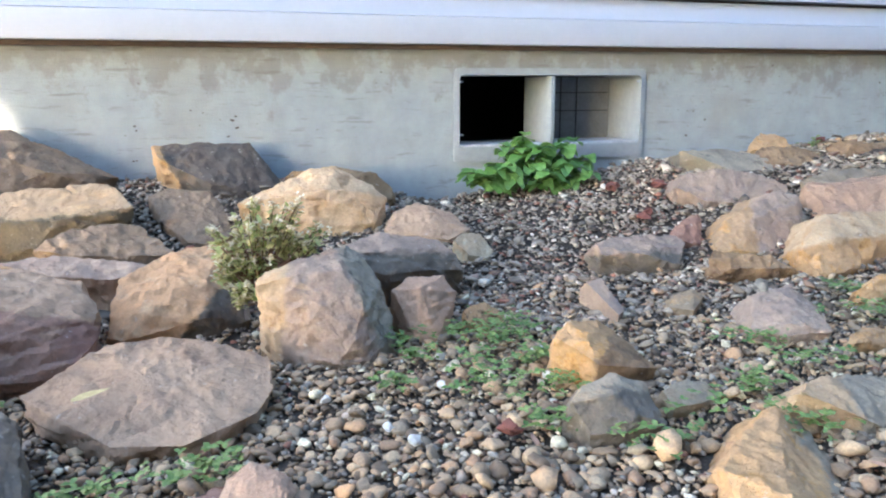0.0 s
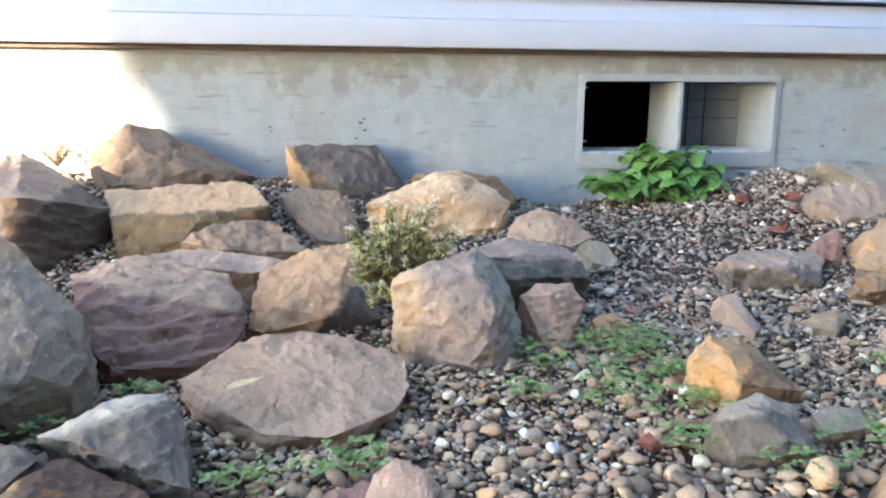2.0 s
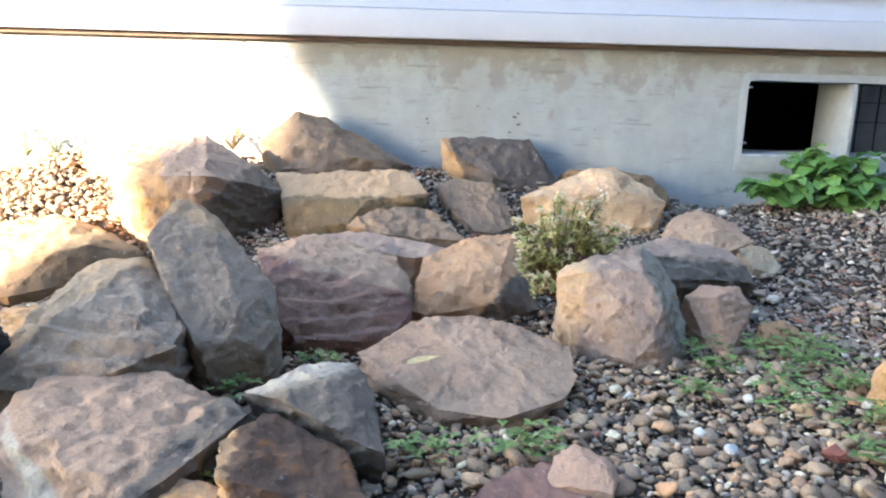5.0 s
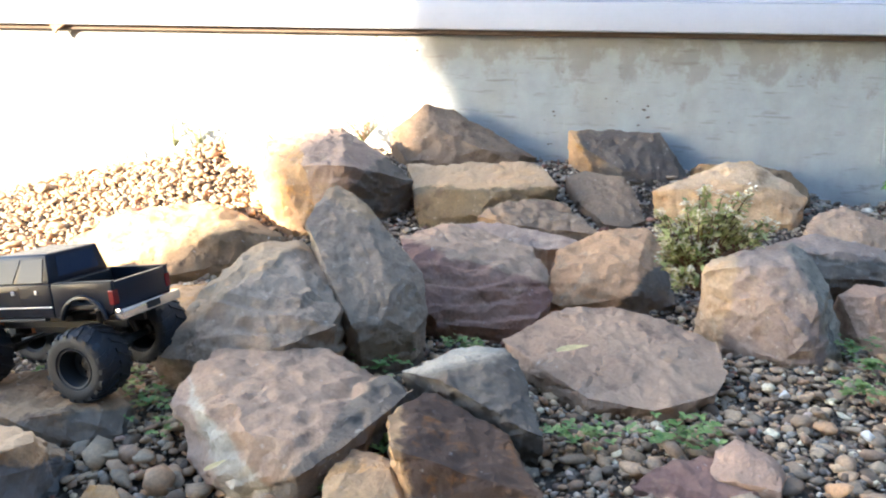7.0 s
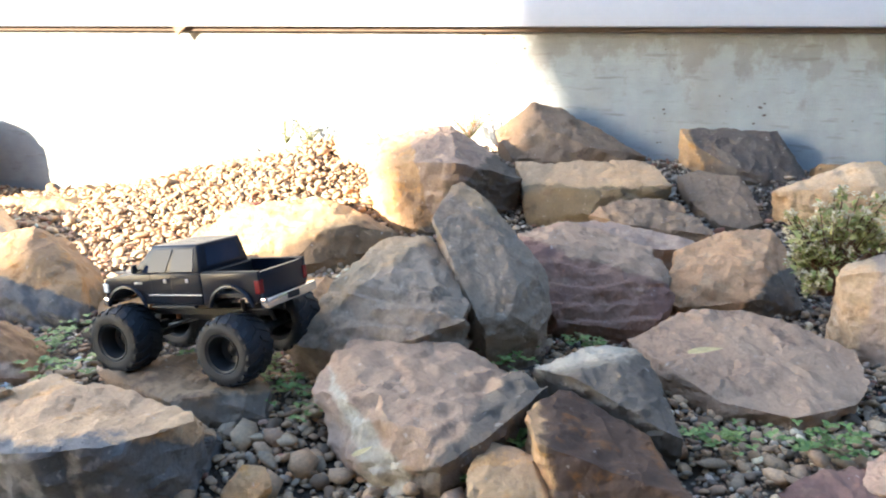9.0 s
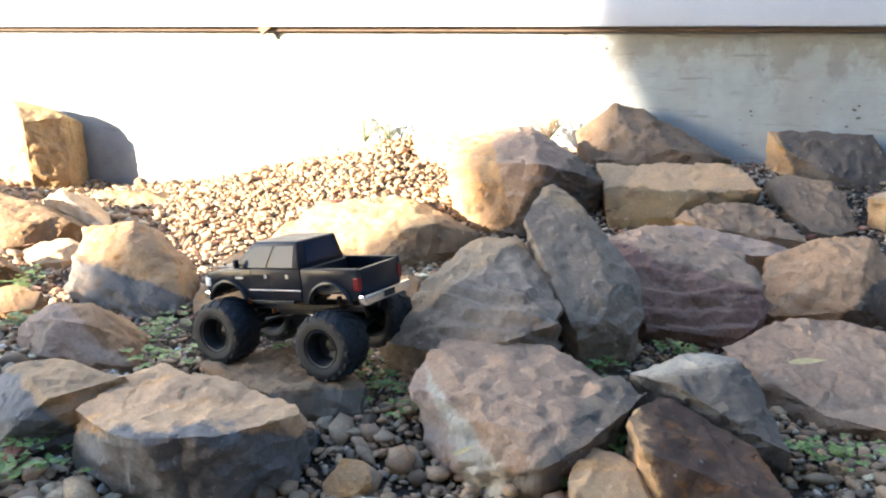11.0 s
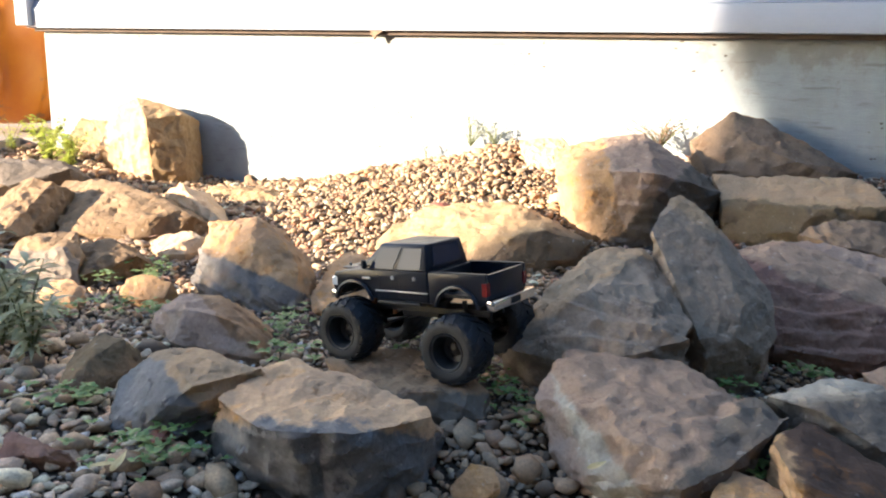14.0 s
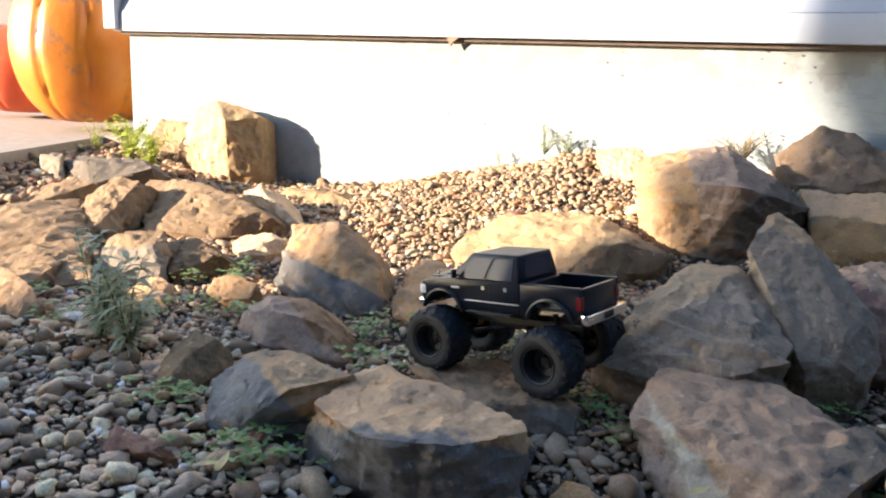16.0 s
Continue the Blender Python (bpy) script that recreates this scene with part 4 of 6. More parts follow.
boulder("C4b", "umber", (-2.156, -0.577, -0.100), 0.037, 0.41, [(-0.022, -0.055, 0.004), (0.027, -0.075, 0.002), (0.039, -0.013, 0.001), (0.018, 0.039, 0.002), (-0.082, 0.014, 0.013), (-0.022, 0.044, 0.036), (0.041, 0.044, 0.030)])
boulder("C4c", "umber", (-1.912, -0.653, -0.109), 0.043, 0.39, [(0.019, -0.075, 0.004), (0.069, -0.095, 0.003), (0.074, -0.041, 0.003), (-0.013, 0.053, 0.003), (-0.066, -0.009, 0.020), (-0.068, 0.011, 0.043), (-0.059, 0.041, 0.067), (-0.025, 0.051, 0.078), (0.021, 0.051, 0.073), (0.019, 0.047, 0.039), (0.025, -0.029, 0.039)], dent=0.012)
stone("C4d", "umber", (-1.704, -0.928, -0.097), (0, 0.12), [(0.038, -0.089), (-0.098, -0.012), (-0.088, 0.063), (-0.038, 0.119), (0.024, 0.065), (0.070, -0.031), (0.063, -0.076)], [], swell=0.06)
boulder("C5", "umber", (-1.776, -0.556, -0.109), 0.070, 0.37, [(-0.051, -0.096, 0.003), (0.092, -0.066, 0.005), (0.135, -0.018, 0.005), (0.137, 0.050, 0.005), (-0.197, 0.018, 0.033), (-0.200, 0.048, 0.059), (-0.117, 0.058, 0.071), (-0.042, 0.058, 0.052), (0.058, 0.038, 0.053), (0.149, 0.008, 0.036), (-0.070, -0.017, 0.036), (0.000, -0.042, 0.023), (0.111, -0.032, 0.036)], dent=0.012)
stone("C9", "umber", (-1.646, -0.911, -0.101), (0, 0.5), [(-0.030, -0.014), (-0.045, 0.022), (0.017, 0.019), (0.050, -0.005), (0.005, -0.021)], [])
stone("C9a", "umber", (-1.631, -0.819, -0.088), (0, 0.5), [(-0.075, -0.013), (-0.083, 0.027), (0.001, 0.048), (0.044, 0.020), (0.087, -0.026), (0.015, -0.050)], [], zones=[("darkgrey", 0.1, -1, 0, 0.3)])
boulder("C9b", "umber", (-1.584, -0.769, -0.107), 0.041, 0.49, [(-0.027, -0.027, 0.003), (0.029, -0.057, 0.004), (0.039, -0.027, 0.003), (0.038, 0.021, 0.003), (-0.076, 0.008, 0.011), (-0.068, 0.028, 0.022), (-0.031, 0.038, 0.031), (0.014, 0.028, 0.026), (0.059, 0.008, 0.022), (0.023, -0.022, 0.024)], dent=0.010)
boulder("C6a", "cream", (-1.765, -0.408, -0.106), 0.060, 0.35, [(-0.085, 0.046, 0.005), (0.075, -0.040, 0.003), (0.114, -0.038, 0.004), (-0.072, 0.009, 0.030), (-0.036, 0.019, 0.054), (-0.004, 0.019, 0.043), (0.011, -0.016, 0.043)])
stone("C6b", "yellow", (-1.793, -0.220, -0.098), (0, 0.3), [(-0.105, -0.011), (-0.085, 0.042), (0.053, 0.049), (0.096, 0.002), (0.060, -0.038), (-0.030, -0.041)], [])
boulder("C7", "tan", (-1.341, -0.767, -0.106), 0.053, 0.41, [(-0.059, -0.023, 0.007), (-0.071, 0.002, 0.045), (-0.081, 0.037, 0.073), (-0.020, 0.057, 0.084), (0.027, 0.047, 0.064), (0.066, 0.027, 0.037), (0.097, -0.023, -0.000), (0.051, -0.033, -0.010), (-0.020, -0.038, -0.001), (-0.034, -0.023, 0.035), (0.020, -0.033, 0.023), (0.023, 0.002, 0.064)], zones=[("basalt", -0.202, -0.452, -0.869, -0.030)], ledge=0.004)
boulder("C8", "cream", (-1.572, -0.642, -0.107), 0.030, 0.45, [(-0.039, -0.012, 0.003), (0.014, -0.038, 0.003), (0.042, -0.026, 0.004), (0.044, 0.006, 0.004), (-0.056, 0.003, 0.006), (-0.051, 0.023, 0.013), (-0.011, 0.033, 0.023), (0.028, 0.023, 0.023), (0.024, -0.012, 0.019)])
stone("C10", "orange", (-1.422, -0.850, -0.091), (0, 0.915801), [(-0.033, -0.010), (-0.032, 0.003), (-0.008, 0.013), (0.037, 0.010), (0.036, -0.004), (-0.003, -0.012)], [])
stone("C11", "orange", (-1.504, -0.901, -0.100), (0, 0.5), [(-0.020, -0.016), (-0.033, 0.011), (-0.012, 0.024), (0.028, 0.011), (0.034, -0.007), (0.000, -0.021)], [])
boulder("C12", "mauve", (-1.261, -0.917, -0.105), 0.047, 0.56, [(-0.080, -0.003, -0.009), (-0.077, 0.007, 0.012), (-0.062, 0.027, 0.029), (-0.012, 0.032, 0.037), (0.031, 0.027, 0.022), (0.067, 0.007, 0.005), (0.078, -0.013, -0.004), (0.050, -0.028, -0.003), (-0.018, -0.028, -0.002), (-0.019, -0.013, 0.030), (0.041, -0.013, 0.030)], zones=[("brown", 0.465, 0.648, 0.602, 0.021)], groove=0.003)
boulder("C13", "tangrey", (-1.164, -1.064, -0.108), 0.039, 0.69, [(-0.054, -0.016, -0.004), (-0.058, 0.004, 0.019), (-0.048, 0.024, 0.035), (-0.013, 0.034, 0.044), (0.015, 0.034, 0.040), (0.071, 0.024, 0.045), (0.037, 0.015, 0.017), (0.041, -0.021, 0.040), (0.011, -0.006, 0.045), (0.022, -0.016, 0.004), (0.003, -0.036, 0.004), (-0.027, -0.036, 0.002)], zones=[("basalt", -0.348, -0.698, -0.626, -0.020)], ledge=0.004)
# Lighttan top stands in for bounced light; basalt front is partly painted shade.
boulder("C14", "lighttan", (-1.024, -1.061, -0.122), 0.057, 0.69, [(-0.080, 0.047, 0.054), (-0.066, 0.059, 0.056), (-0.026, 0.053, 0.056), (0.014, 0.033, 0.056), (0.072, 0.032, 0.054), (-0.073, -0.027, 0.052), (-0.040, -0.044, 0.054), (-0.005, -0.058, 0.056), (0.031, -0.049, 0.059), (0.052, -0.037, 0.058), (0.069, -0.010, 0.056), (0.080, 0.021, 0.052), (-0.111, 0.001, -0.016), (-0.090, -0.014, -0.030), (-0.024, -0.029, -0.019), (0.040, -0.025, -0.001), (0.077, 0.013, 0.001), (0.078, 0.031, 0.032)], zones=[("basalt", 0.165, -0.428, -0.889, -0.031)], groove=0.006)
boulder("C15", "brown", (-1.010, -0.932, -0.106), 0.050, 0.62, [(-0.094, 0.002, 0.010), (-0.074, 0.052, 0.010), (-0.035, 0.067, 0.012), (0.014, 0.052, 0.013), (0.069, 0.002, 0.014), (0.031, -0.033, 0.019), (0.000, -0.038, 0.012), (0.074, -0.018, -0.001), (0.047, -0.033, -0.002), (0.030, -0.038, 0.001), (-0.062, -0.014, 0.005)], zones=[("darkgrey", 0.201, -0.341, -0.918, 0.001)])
stone("C17", "orange", (-0.908, -1.035, -0.116), (0, 1.25), [(-0.019, -0.005), (-0.008, 0.009), (0.010, 0.009), (0.017, 0.002), (0.008, -0.006), (-0.008, -0.009)], [])
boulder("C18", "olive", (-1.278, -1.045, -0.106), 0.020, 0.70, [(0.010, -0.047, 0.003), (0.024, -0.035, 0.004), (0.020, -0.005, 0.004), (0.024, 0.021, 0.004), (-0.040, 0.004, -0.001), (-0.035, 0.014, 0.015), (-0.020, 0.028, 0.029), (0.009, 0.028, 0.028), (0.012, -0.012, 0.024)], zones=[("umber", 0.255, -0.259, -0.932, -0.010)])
stone("C19", "brown", (-1.608, -1.016, -0.095), (0, 0.744954), [(-0.024, -0.021), (-0.099, 0.024), (-0.024, 0.022), (0.075, -0.005), (0.058, -0.018)], [])
stone("C20", "purple", (-1.208, -1.166, -0.102), (0, 1.25), [(-0.039, -0.002), (-0.020, 0.004), (0.039, 0.006), (0.033, 0.001), (-0.018, -0.008)], [], swell=0.06)


# ---- gravel ----
def ball_way(rng, low=-0.2):
    while True:
        v = Vector((rng.uniform(-1, 1), rng.uniform(-1, 1), rng.uniform(low, 1)))
        if 0.1 < v.length < 1:
            return v.normalized()


def pebble_shapes(level, count, seed, rough):
    """Rounded stones of radius one, as vertex and triangle arrays."""
    out = []
    rng = random.Random(seed)
    for k in range(count):
        bm = bmesh.new()
        bmesh.ops.create_icosphere(bm, subdivisions=level, radius=1.0)
        off = Vector((rng.random(), rng.random(), rng.random())) * 30
        for turn in range(8):
            way, reach = ball_way(rng, -1), rng.uniform(0.58, 0.9)
            for v in bm.verts:
                v.co -= way * max(0, v.co.dot(way) - reach)
        for v in bm.verts:
            v.co *= 1 + rough * noise.noise(v.co * 1.3 + off) + 0.4 * rough * noise.noise(v.co * 3 + off)
        bm.verts.index_update()
        out.append((np.array([v.co[:] for v in bm.verts]), np.array([[v.index for v in f.verts] for f in bm.faces])))
        bm.free()
    return out


def shrunk(ring, k):
    cx, cy = sum(p[0] for p in ring) / len(ring), sum(p[1] for p in ring) / len(ring)
    return [(cx + (x - cx) * k, cy + (y - cy) * k) for x, y in ring]


def turn_matrices(rng, n, tilt):
    a, b, c = rng.uniform(0, 2 * np.pi, n), rng.normal(0, tilt, n), rng.normal(0, tilt, n)
    ca, sa, cb, sb, cc, sc = np.cos(a), np.sin(a), np.cos(b), np.sin(b), np.cos(c), np.sin(c)
    m = np.empty((n, 3, 3))
    m[:, 0] = np.stack([ca * cb, ca * sb * sc - sa * cc, ca * sb * cc + sa * sc], 1)
    m[:, 1] = np.stack([sa * cb, sa * sb * sc + ca * cc, sa * sb * cc - ca * sc], 1)
    m[:, 2] = np.stack([-sb, cb * sc, cb * cc], 1)
    return m


def scatter(name, label, mat, regions, seed, level, rough=0.22, smooth=True, flat=(0.4, 0.68)):
    """Loose stones over the bed, between the rocks, as one object. Each region: x0, x1, y0, y1, spacing, share kept."""
    rng = np.random.default_rng(seed)
    shapes = pebble_shapes(level, 10, seed, rough)
    rings = [(min(p[0] for p in r), max(p[0] for p in r), min(p[1] for p in r), max(p[1] for p in r), r) for r in (shrunk(q, 0.88) for _, q in FOOTPRINTS)]
    spots = []
    for x0, x1, y0, y1, gap, share in regions:
        for x in np.arange(x0, x1, gap):
            for y in np.arange(y0, y1, gap):
                if rng.random() > share:
                    continue
                px, py = x + rng.uniform(-0.6, 0.6) * gap, y + rng.uniform(-0.6, 0.6) * gap
                if py > -0.004 or px < -2.35 - (py + 0.82) * 0.55:
                    continue
                if any(a < px < b and c < py < d and inside(px, py, r) for a, b, c, d, r in rings):
                    continue
                size = gap * rng.choice([0.3, 0.45, 0.58, 0.75, 0.98], p=[0.2, 0.27, 0.28, 0.18, 0.07])
                spots.append((px, py, terrain(px, py) - 0.010 + 0.008 * noise.noise((px * 9, py * 9, 0)) + size * rng.uniform(0.1, 0.75), size))
    spots = np.array(spots)
    n = len(spots)
    turns = turn_matrices(rng, n, 0.3)
    scale = np.stack([spots[:, 3] * rng.uniform(0.8, 1.15, n), spots[:, 3] * rng.uniform(0.62, 0.9, n), spots[:, 3] * rng.uniform(*flat, n)], 1)
    pick = rng.integers(0, len(shapes), n)
    verts, faces, start = [], [], 0
    for k, (v, f) in enumerate(shapes):
        rows = np.nonzero(pick == k)[0]
        if not len(rows):
            continue
        p = np.einsum("nij,nvj->nvi", turns[rows], v[None] * scale[rows][:, None]) + spots[rows, None, :3]
        verts.append(p.reshape(-1, 3))
        faces.append((f[None] + (start + np.arange(len(rows)) * len(v))[:, None, None]).reshape(-1, 3))
        start += len(rows) * len(v)
    verts, faces = np.concatenate(verts), np.concatenate(faces)
    me = bpy.data.meshes.new(name)
    me.vertices.add(len(verts))
    me.vertices.foreach_set("co", verts.ravel())
    me.loops.add(faces.size)
    me.loops.foreach_set("vertex_index", faces.ravel().astype(np.int32))
    me.polygons.add(len(faces))
    me.polygons.foreach_set("loop_start", np.arange(0, faces.size, 3, dtype=np.int32))
    me.update(calc_edges=True)
    me.materials.append(mat)
    if smooth:
        me.shade_smooth()
    return tagged(new(name, me), label, "gravel", kind="stuff")


scatter("gravel", "small grey angular gravel along the house wall", GRIT, [(-0.36, 1.30, -0.64, 0.0, 0.0085, 0.95), (-1.0, -0.36, -0.5, 0.0, 0.0085, 0.9)], 5, 1, 0.6, smooth=False, flat=(0.3, 0.6))
scatter("gravel", "tan rounded gravel piled against the sunlit wall", PILE, [(-2.15, -0.95, -0.55, 0.0, 0.0088, 0.97), (-2.75, -2.1, -1.0, -0.02, 0.016, 0.9)], 6, 2)
scatter("gravel", "mixed gravel and dirt between the rocks", PEBBLES, [(-2.15, -1.6, -0.97, -0.5, 0.0125, 0.7), (-1.6, -0.95, -0.97, -0.5, 0.0098, 0.42), (-0.95, 1.1, -0.97, -0.5, 0.0106, 0.42)], 7, 2, 0.5, False, (0.25, 0.6))
scatter("gravel", "rounded grey and brown river pebbles at the low end of the bed", LIT_GREY_PEBBLES, [(-2.0, -0.98, -1.32, -0.95, 0.0135, 0.72)], 28, 2, 0.3, True, (0.3, 0.62))
scatter("gravel", "rounded grey and tan river pebbles", PEBBLES, [(-0.98, 0.12, -1.2, -0.95, 0.0118, 0.45), (-0.98, -0.70, -1.2, -0.9, 0.0118, 0.8), (-0.62, -0.12, -0.95, -0.72, 0.0118, 0.3)], 8, 2, 0.3, True, (0.3, 0.62))
scatter("gravel", "small broken grey pebbles filling the gaps between larger ones", LIT_GREY_PEBBLES, [(-2.0, -0.98, -1.32, -0.85, 0.0074, 0.75)], 19, 1, 0.45, False, (0.3, 0.6))
scatter("gravel", "small broken pebbles filling the gaps between larger ones", PEBBLES, [(-0.98, 0.3, -1.2, -0.66, 0.0068, 0.72)], 18, 1, 0.45, False, (0.3, 0.6))
scatter("gravel", "flat grey stone chips on the slope below the vent", GRIT, [(-0.30, 1.30, -0.66, 0.0, 0.0145, 0.5), (-0.95, -0.30, -0.5, -0.02, 0.0145, 0.25)], 15, 1, 0.5, False, (0.2, 0.42))
scatter("gravel", "larger tan chips lying on the gravel pile", PILE, [(-2.1, -0.95, -0.5, -0.01, 0.016, 0.35)], 16, 2, 0.4, False, (0.3, 0.55))


scatter("gravel", "sparse gravel thinning out over the yard soil", PEBBLES, [(-2.0, 1.5, -1.62, -0.95, 0.021, 0.4), (0.9, 1.7, -0.95, 0.0, 0.016, 0.6), (-1.9, 1.9, -2.0, -1.62, 0.03, 0.22)], 10, 1, 0.35)
scatter("grit", "fine brown grit and crumbs of stone on the soil", GRIT, [(-1.95, 0.35, -1.2, -0.5, 0.0062, 0.5), (-2.3, -0.4, -0.5, 0.0, 0.0065, 0.35)], 9, 1, 0.35, smooth=False)


def single_stone(x, y, size, mat, label, flat=0.6, seed=0, level=3, rough=0.25, smooth=60):
    v, f = pebble_shapes(level, 1, seed, rough)[0]
    bm = bmesh.new()
    vs = [bm.verts.new((p[0] * size, p[1] * size * 0.75, p[2] * size * flat)) for p in v]
    for t in f:
        bm.faces.new([vs[k] for k in t])
    ob = mesh_object("pebble", bm, mat, at=(x, y, terrain(x, y) + size * flat * 0.5), smooth=smooth)
    ob.rotation_euler.z = seed * 1.7
    return tagged(ob, label, "pebble")


WHITE_STONE = plain("white quartz", (0.56, 0.54, 0.50), 0.55, wear=0.15, scale=120)
BRICK = plain("red brick", (0.20, 0.072, 0.052), 0.9, wear=0.4, scale=90, relief=0.6)
AMBER = plain("amber pebble", (0.45, 0.26, 0.13), 0.7, wear=0.3, scale=90)
for k, (x, y, s) in enumerate([(-0.164, -0.736, 0.007), (-0.186, -0.81, 0.007), (-0.269, -0.726, 0.006), (-0.359, -0.873, 0.006), (-0.346, -0.903, 0.007), (-0.29, -0.80, 0.006), (-0.40, -0.80, 0.006), (-1.139, -0.597, 0.011)]):
    single_stone(x, y, s, WHITE_STONE, "small white quartz pebble among the gravel", 0.7, k)
for k, (x, y, s) in enumerate([(-0.265, -0.908, 0.011), (0.232, -0.318, 0.02), (0.335, -0.201, 0.018), (0.253, -0.174, 0.017), (-1.28, -0.305, 0.016), (-1.139, -1.10, 0.013), (0.881, -0.03, 0.013)]):
    single_stone(x, y, s, BRICK, "broken piece of red brick in the gravel", 0.5, 20 + k, 2, 0.7, 18)
for k, (x, y, s) in enumerate([(-0.115, -1.0, 0.014), (-0.31, -1.02, 0.011)]):
    single_stone(x, y, s, AMBER, "orange tan pebble in the gravel", 0.5, 40 + k)


# ---- plants ----
def leaf_material(name, colour, second, gloss=0.45, through=0.25):
    m, n, l, b = material(name, gloss)
    g = n.new("ShaderNodeNewGeometry")
    c = n.new("ShaderNodeTexCoord").outputs["Object"]
    col = mix(n, l, g.outputs["Random Per Island"], colour, second)
    col = mix(n, l, ramp(n, l, noise_tex(n, l, c, 160.0), [(0.4, grey(0.35)), (0.6, grey(0))]), col, tuple(x * 0.55 for x in colour))
    l.new(col, b.inputs["Base Color"])
    t = n.new("ShaderNodeBsdfTranslucent")
    l.new(col, t.inputs["Color"])
    mixer = n.new("ShaderNodeMixShader")
    mixer.inputs[0].default_value = through
    l.new(b.outputs[0], mixer.inputs[1])
    l.new(t.outputs[0], mixer.inputs[2])
    l.new(mixer.outputs[0], n["Material Output"].inputs["Surface"])
    return m


MINT = leaf_material("bright green leaf", (0.095, 0.225, 0.055), (0.26, 0.45, 0.12))
CLOVER = leaf_material("low weed leaf", (0.12, 0.22, 0.055), (0.30, 0.39, 0.13))
BUSH = leaf_material("small bush leaf", (0.30, 0.36, 0.11), (0.60, 0.56, 0.27))
PALE = leaf_material("yellow green leaf", (0.42, 0.52, 0.07), (0.60, 0.64, 0.14))
SAGE = leaf_material("grey green leaf", (0.33, 0.37, 0.23), (0.48, 0.51, 0.34))
BLOSSOM = leaf_material("cream blossom", (0.70, 0.62, 0.42), (0.80, 0.76, 0.62), 0.7)
DRY = leaf_material("dry pinkish weed", (0.42, 0.25, 0.18), (0.52, 0.36, 0.24), 0.8)
STEM = plain("green stem", (0.13, 0.16, 0.06), 0.7)
TWIG = plain("brown twig", (0.17, 0.10, 0.06), 0.85)
STRAW = leaf_material("fallen leaf", (0.50, 0.42, 0.20), (0.60, 0.50, 0.28), 0.7)


def add_leaf(bm, base, way, length, width, droop=0.3, rng=random, rows=4, notch=0.0, cup=0.15, full=False):
    """One leaf: a bent, cupped blade from base along way, with a pointed tip."""
    way = Vector(way).normalized()
    side = way.cross(Vector((0, 0, 1)))
    side = (side if side.length > 0.05 else Vector((1, 0, 0))).normalized()
    side = (side + Vector((0, 0, rng.uniform(-0.35, 0.35)))).normalized()
    up = side.cross(way).normalized()
    rowsv = []
    for k in range(rows + 1):
        t = k / rows
        w = width * 0.5 * math.sin(math.pi * min(1, 0.08 + 0.92 * t) ** 0.8) * (1 - 0.25 * t)
        if full:
            w = width * 0.5 * math.sin(math.pi * (0.06 + 0.90 * t) ** 0.72) ** 0.6
        if k == rows and not full:
            w = 0
        if notch and k % 2:
            w *= 1 + notch
        p = Vector(base) + way * (length * t) - Vector((0, 0, 1)) * (droop * length * t * t)
        lift = up * (cup * w)
        rowsv.append((bm.verts.new(p + side * w + lift), bm.verts.new(p), bm.verts.new(p - side * w + lift)) if w > 1e-6 else (bm.verts.new(p),))
    for a, b in zip(rowsv, rowsv[1:]):
        if len(a) == 3 and len(b) == 3:
            bm.faces.new((a[0], a[1], b[1], b[0]))
            bm.faces.new((a[1], a[2], b[2], b[1]))
        elif len(a) == 3:
            bm.faces.new((a[0], a[1], b[0]))
            bm.faces.new((a[1], a[2], b[0]))
        elif len(b) == 3:
            bm.faces.new((a[0], b[1], b[0]))
            bm.faces.new((a[0], b[2], b[1]))


def add_tube(bm, points, r0, r1, sides=5):
    rings = []
    for k, p in enumerate(points):
        p = Vector(p)
        d = (Vector(points[min(k + 1, len(points) - 1)]) - Vector(points[max(k - 1, 0)])).normalized()
        u = d.cross(Vector((0.3, 0.9, 0.2))).normalized()
        w = d.cross(u)
        r = r0 + (r1 - r0) * k / (len(points) - 1)
        rings.append([bm.verts.new(p + r * (math.cos(a) * u + math.sin(a) * w)) for a in (2 * math.pi * i / sides for i in range(sides))])
    for a, b in zip(rings, rings[1:]):
        for i in range(sides):
            bm.faces.new((a[i], a[(i + 1) % sides], b[(i + 1) % sides], b[i]))
    bm.faces.new(rings[-1])
    bm.faces.new(rings[0][::-1])


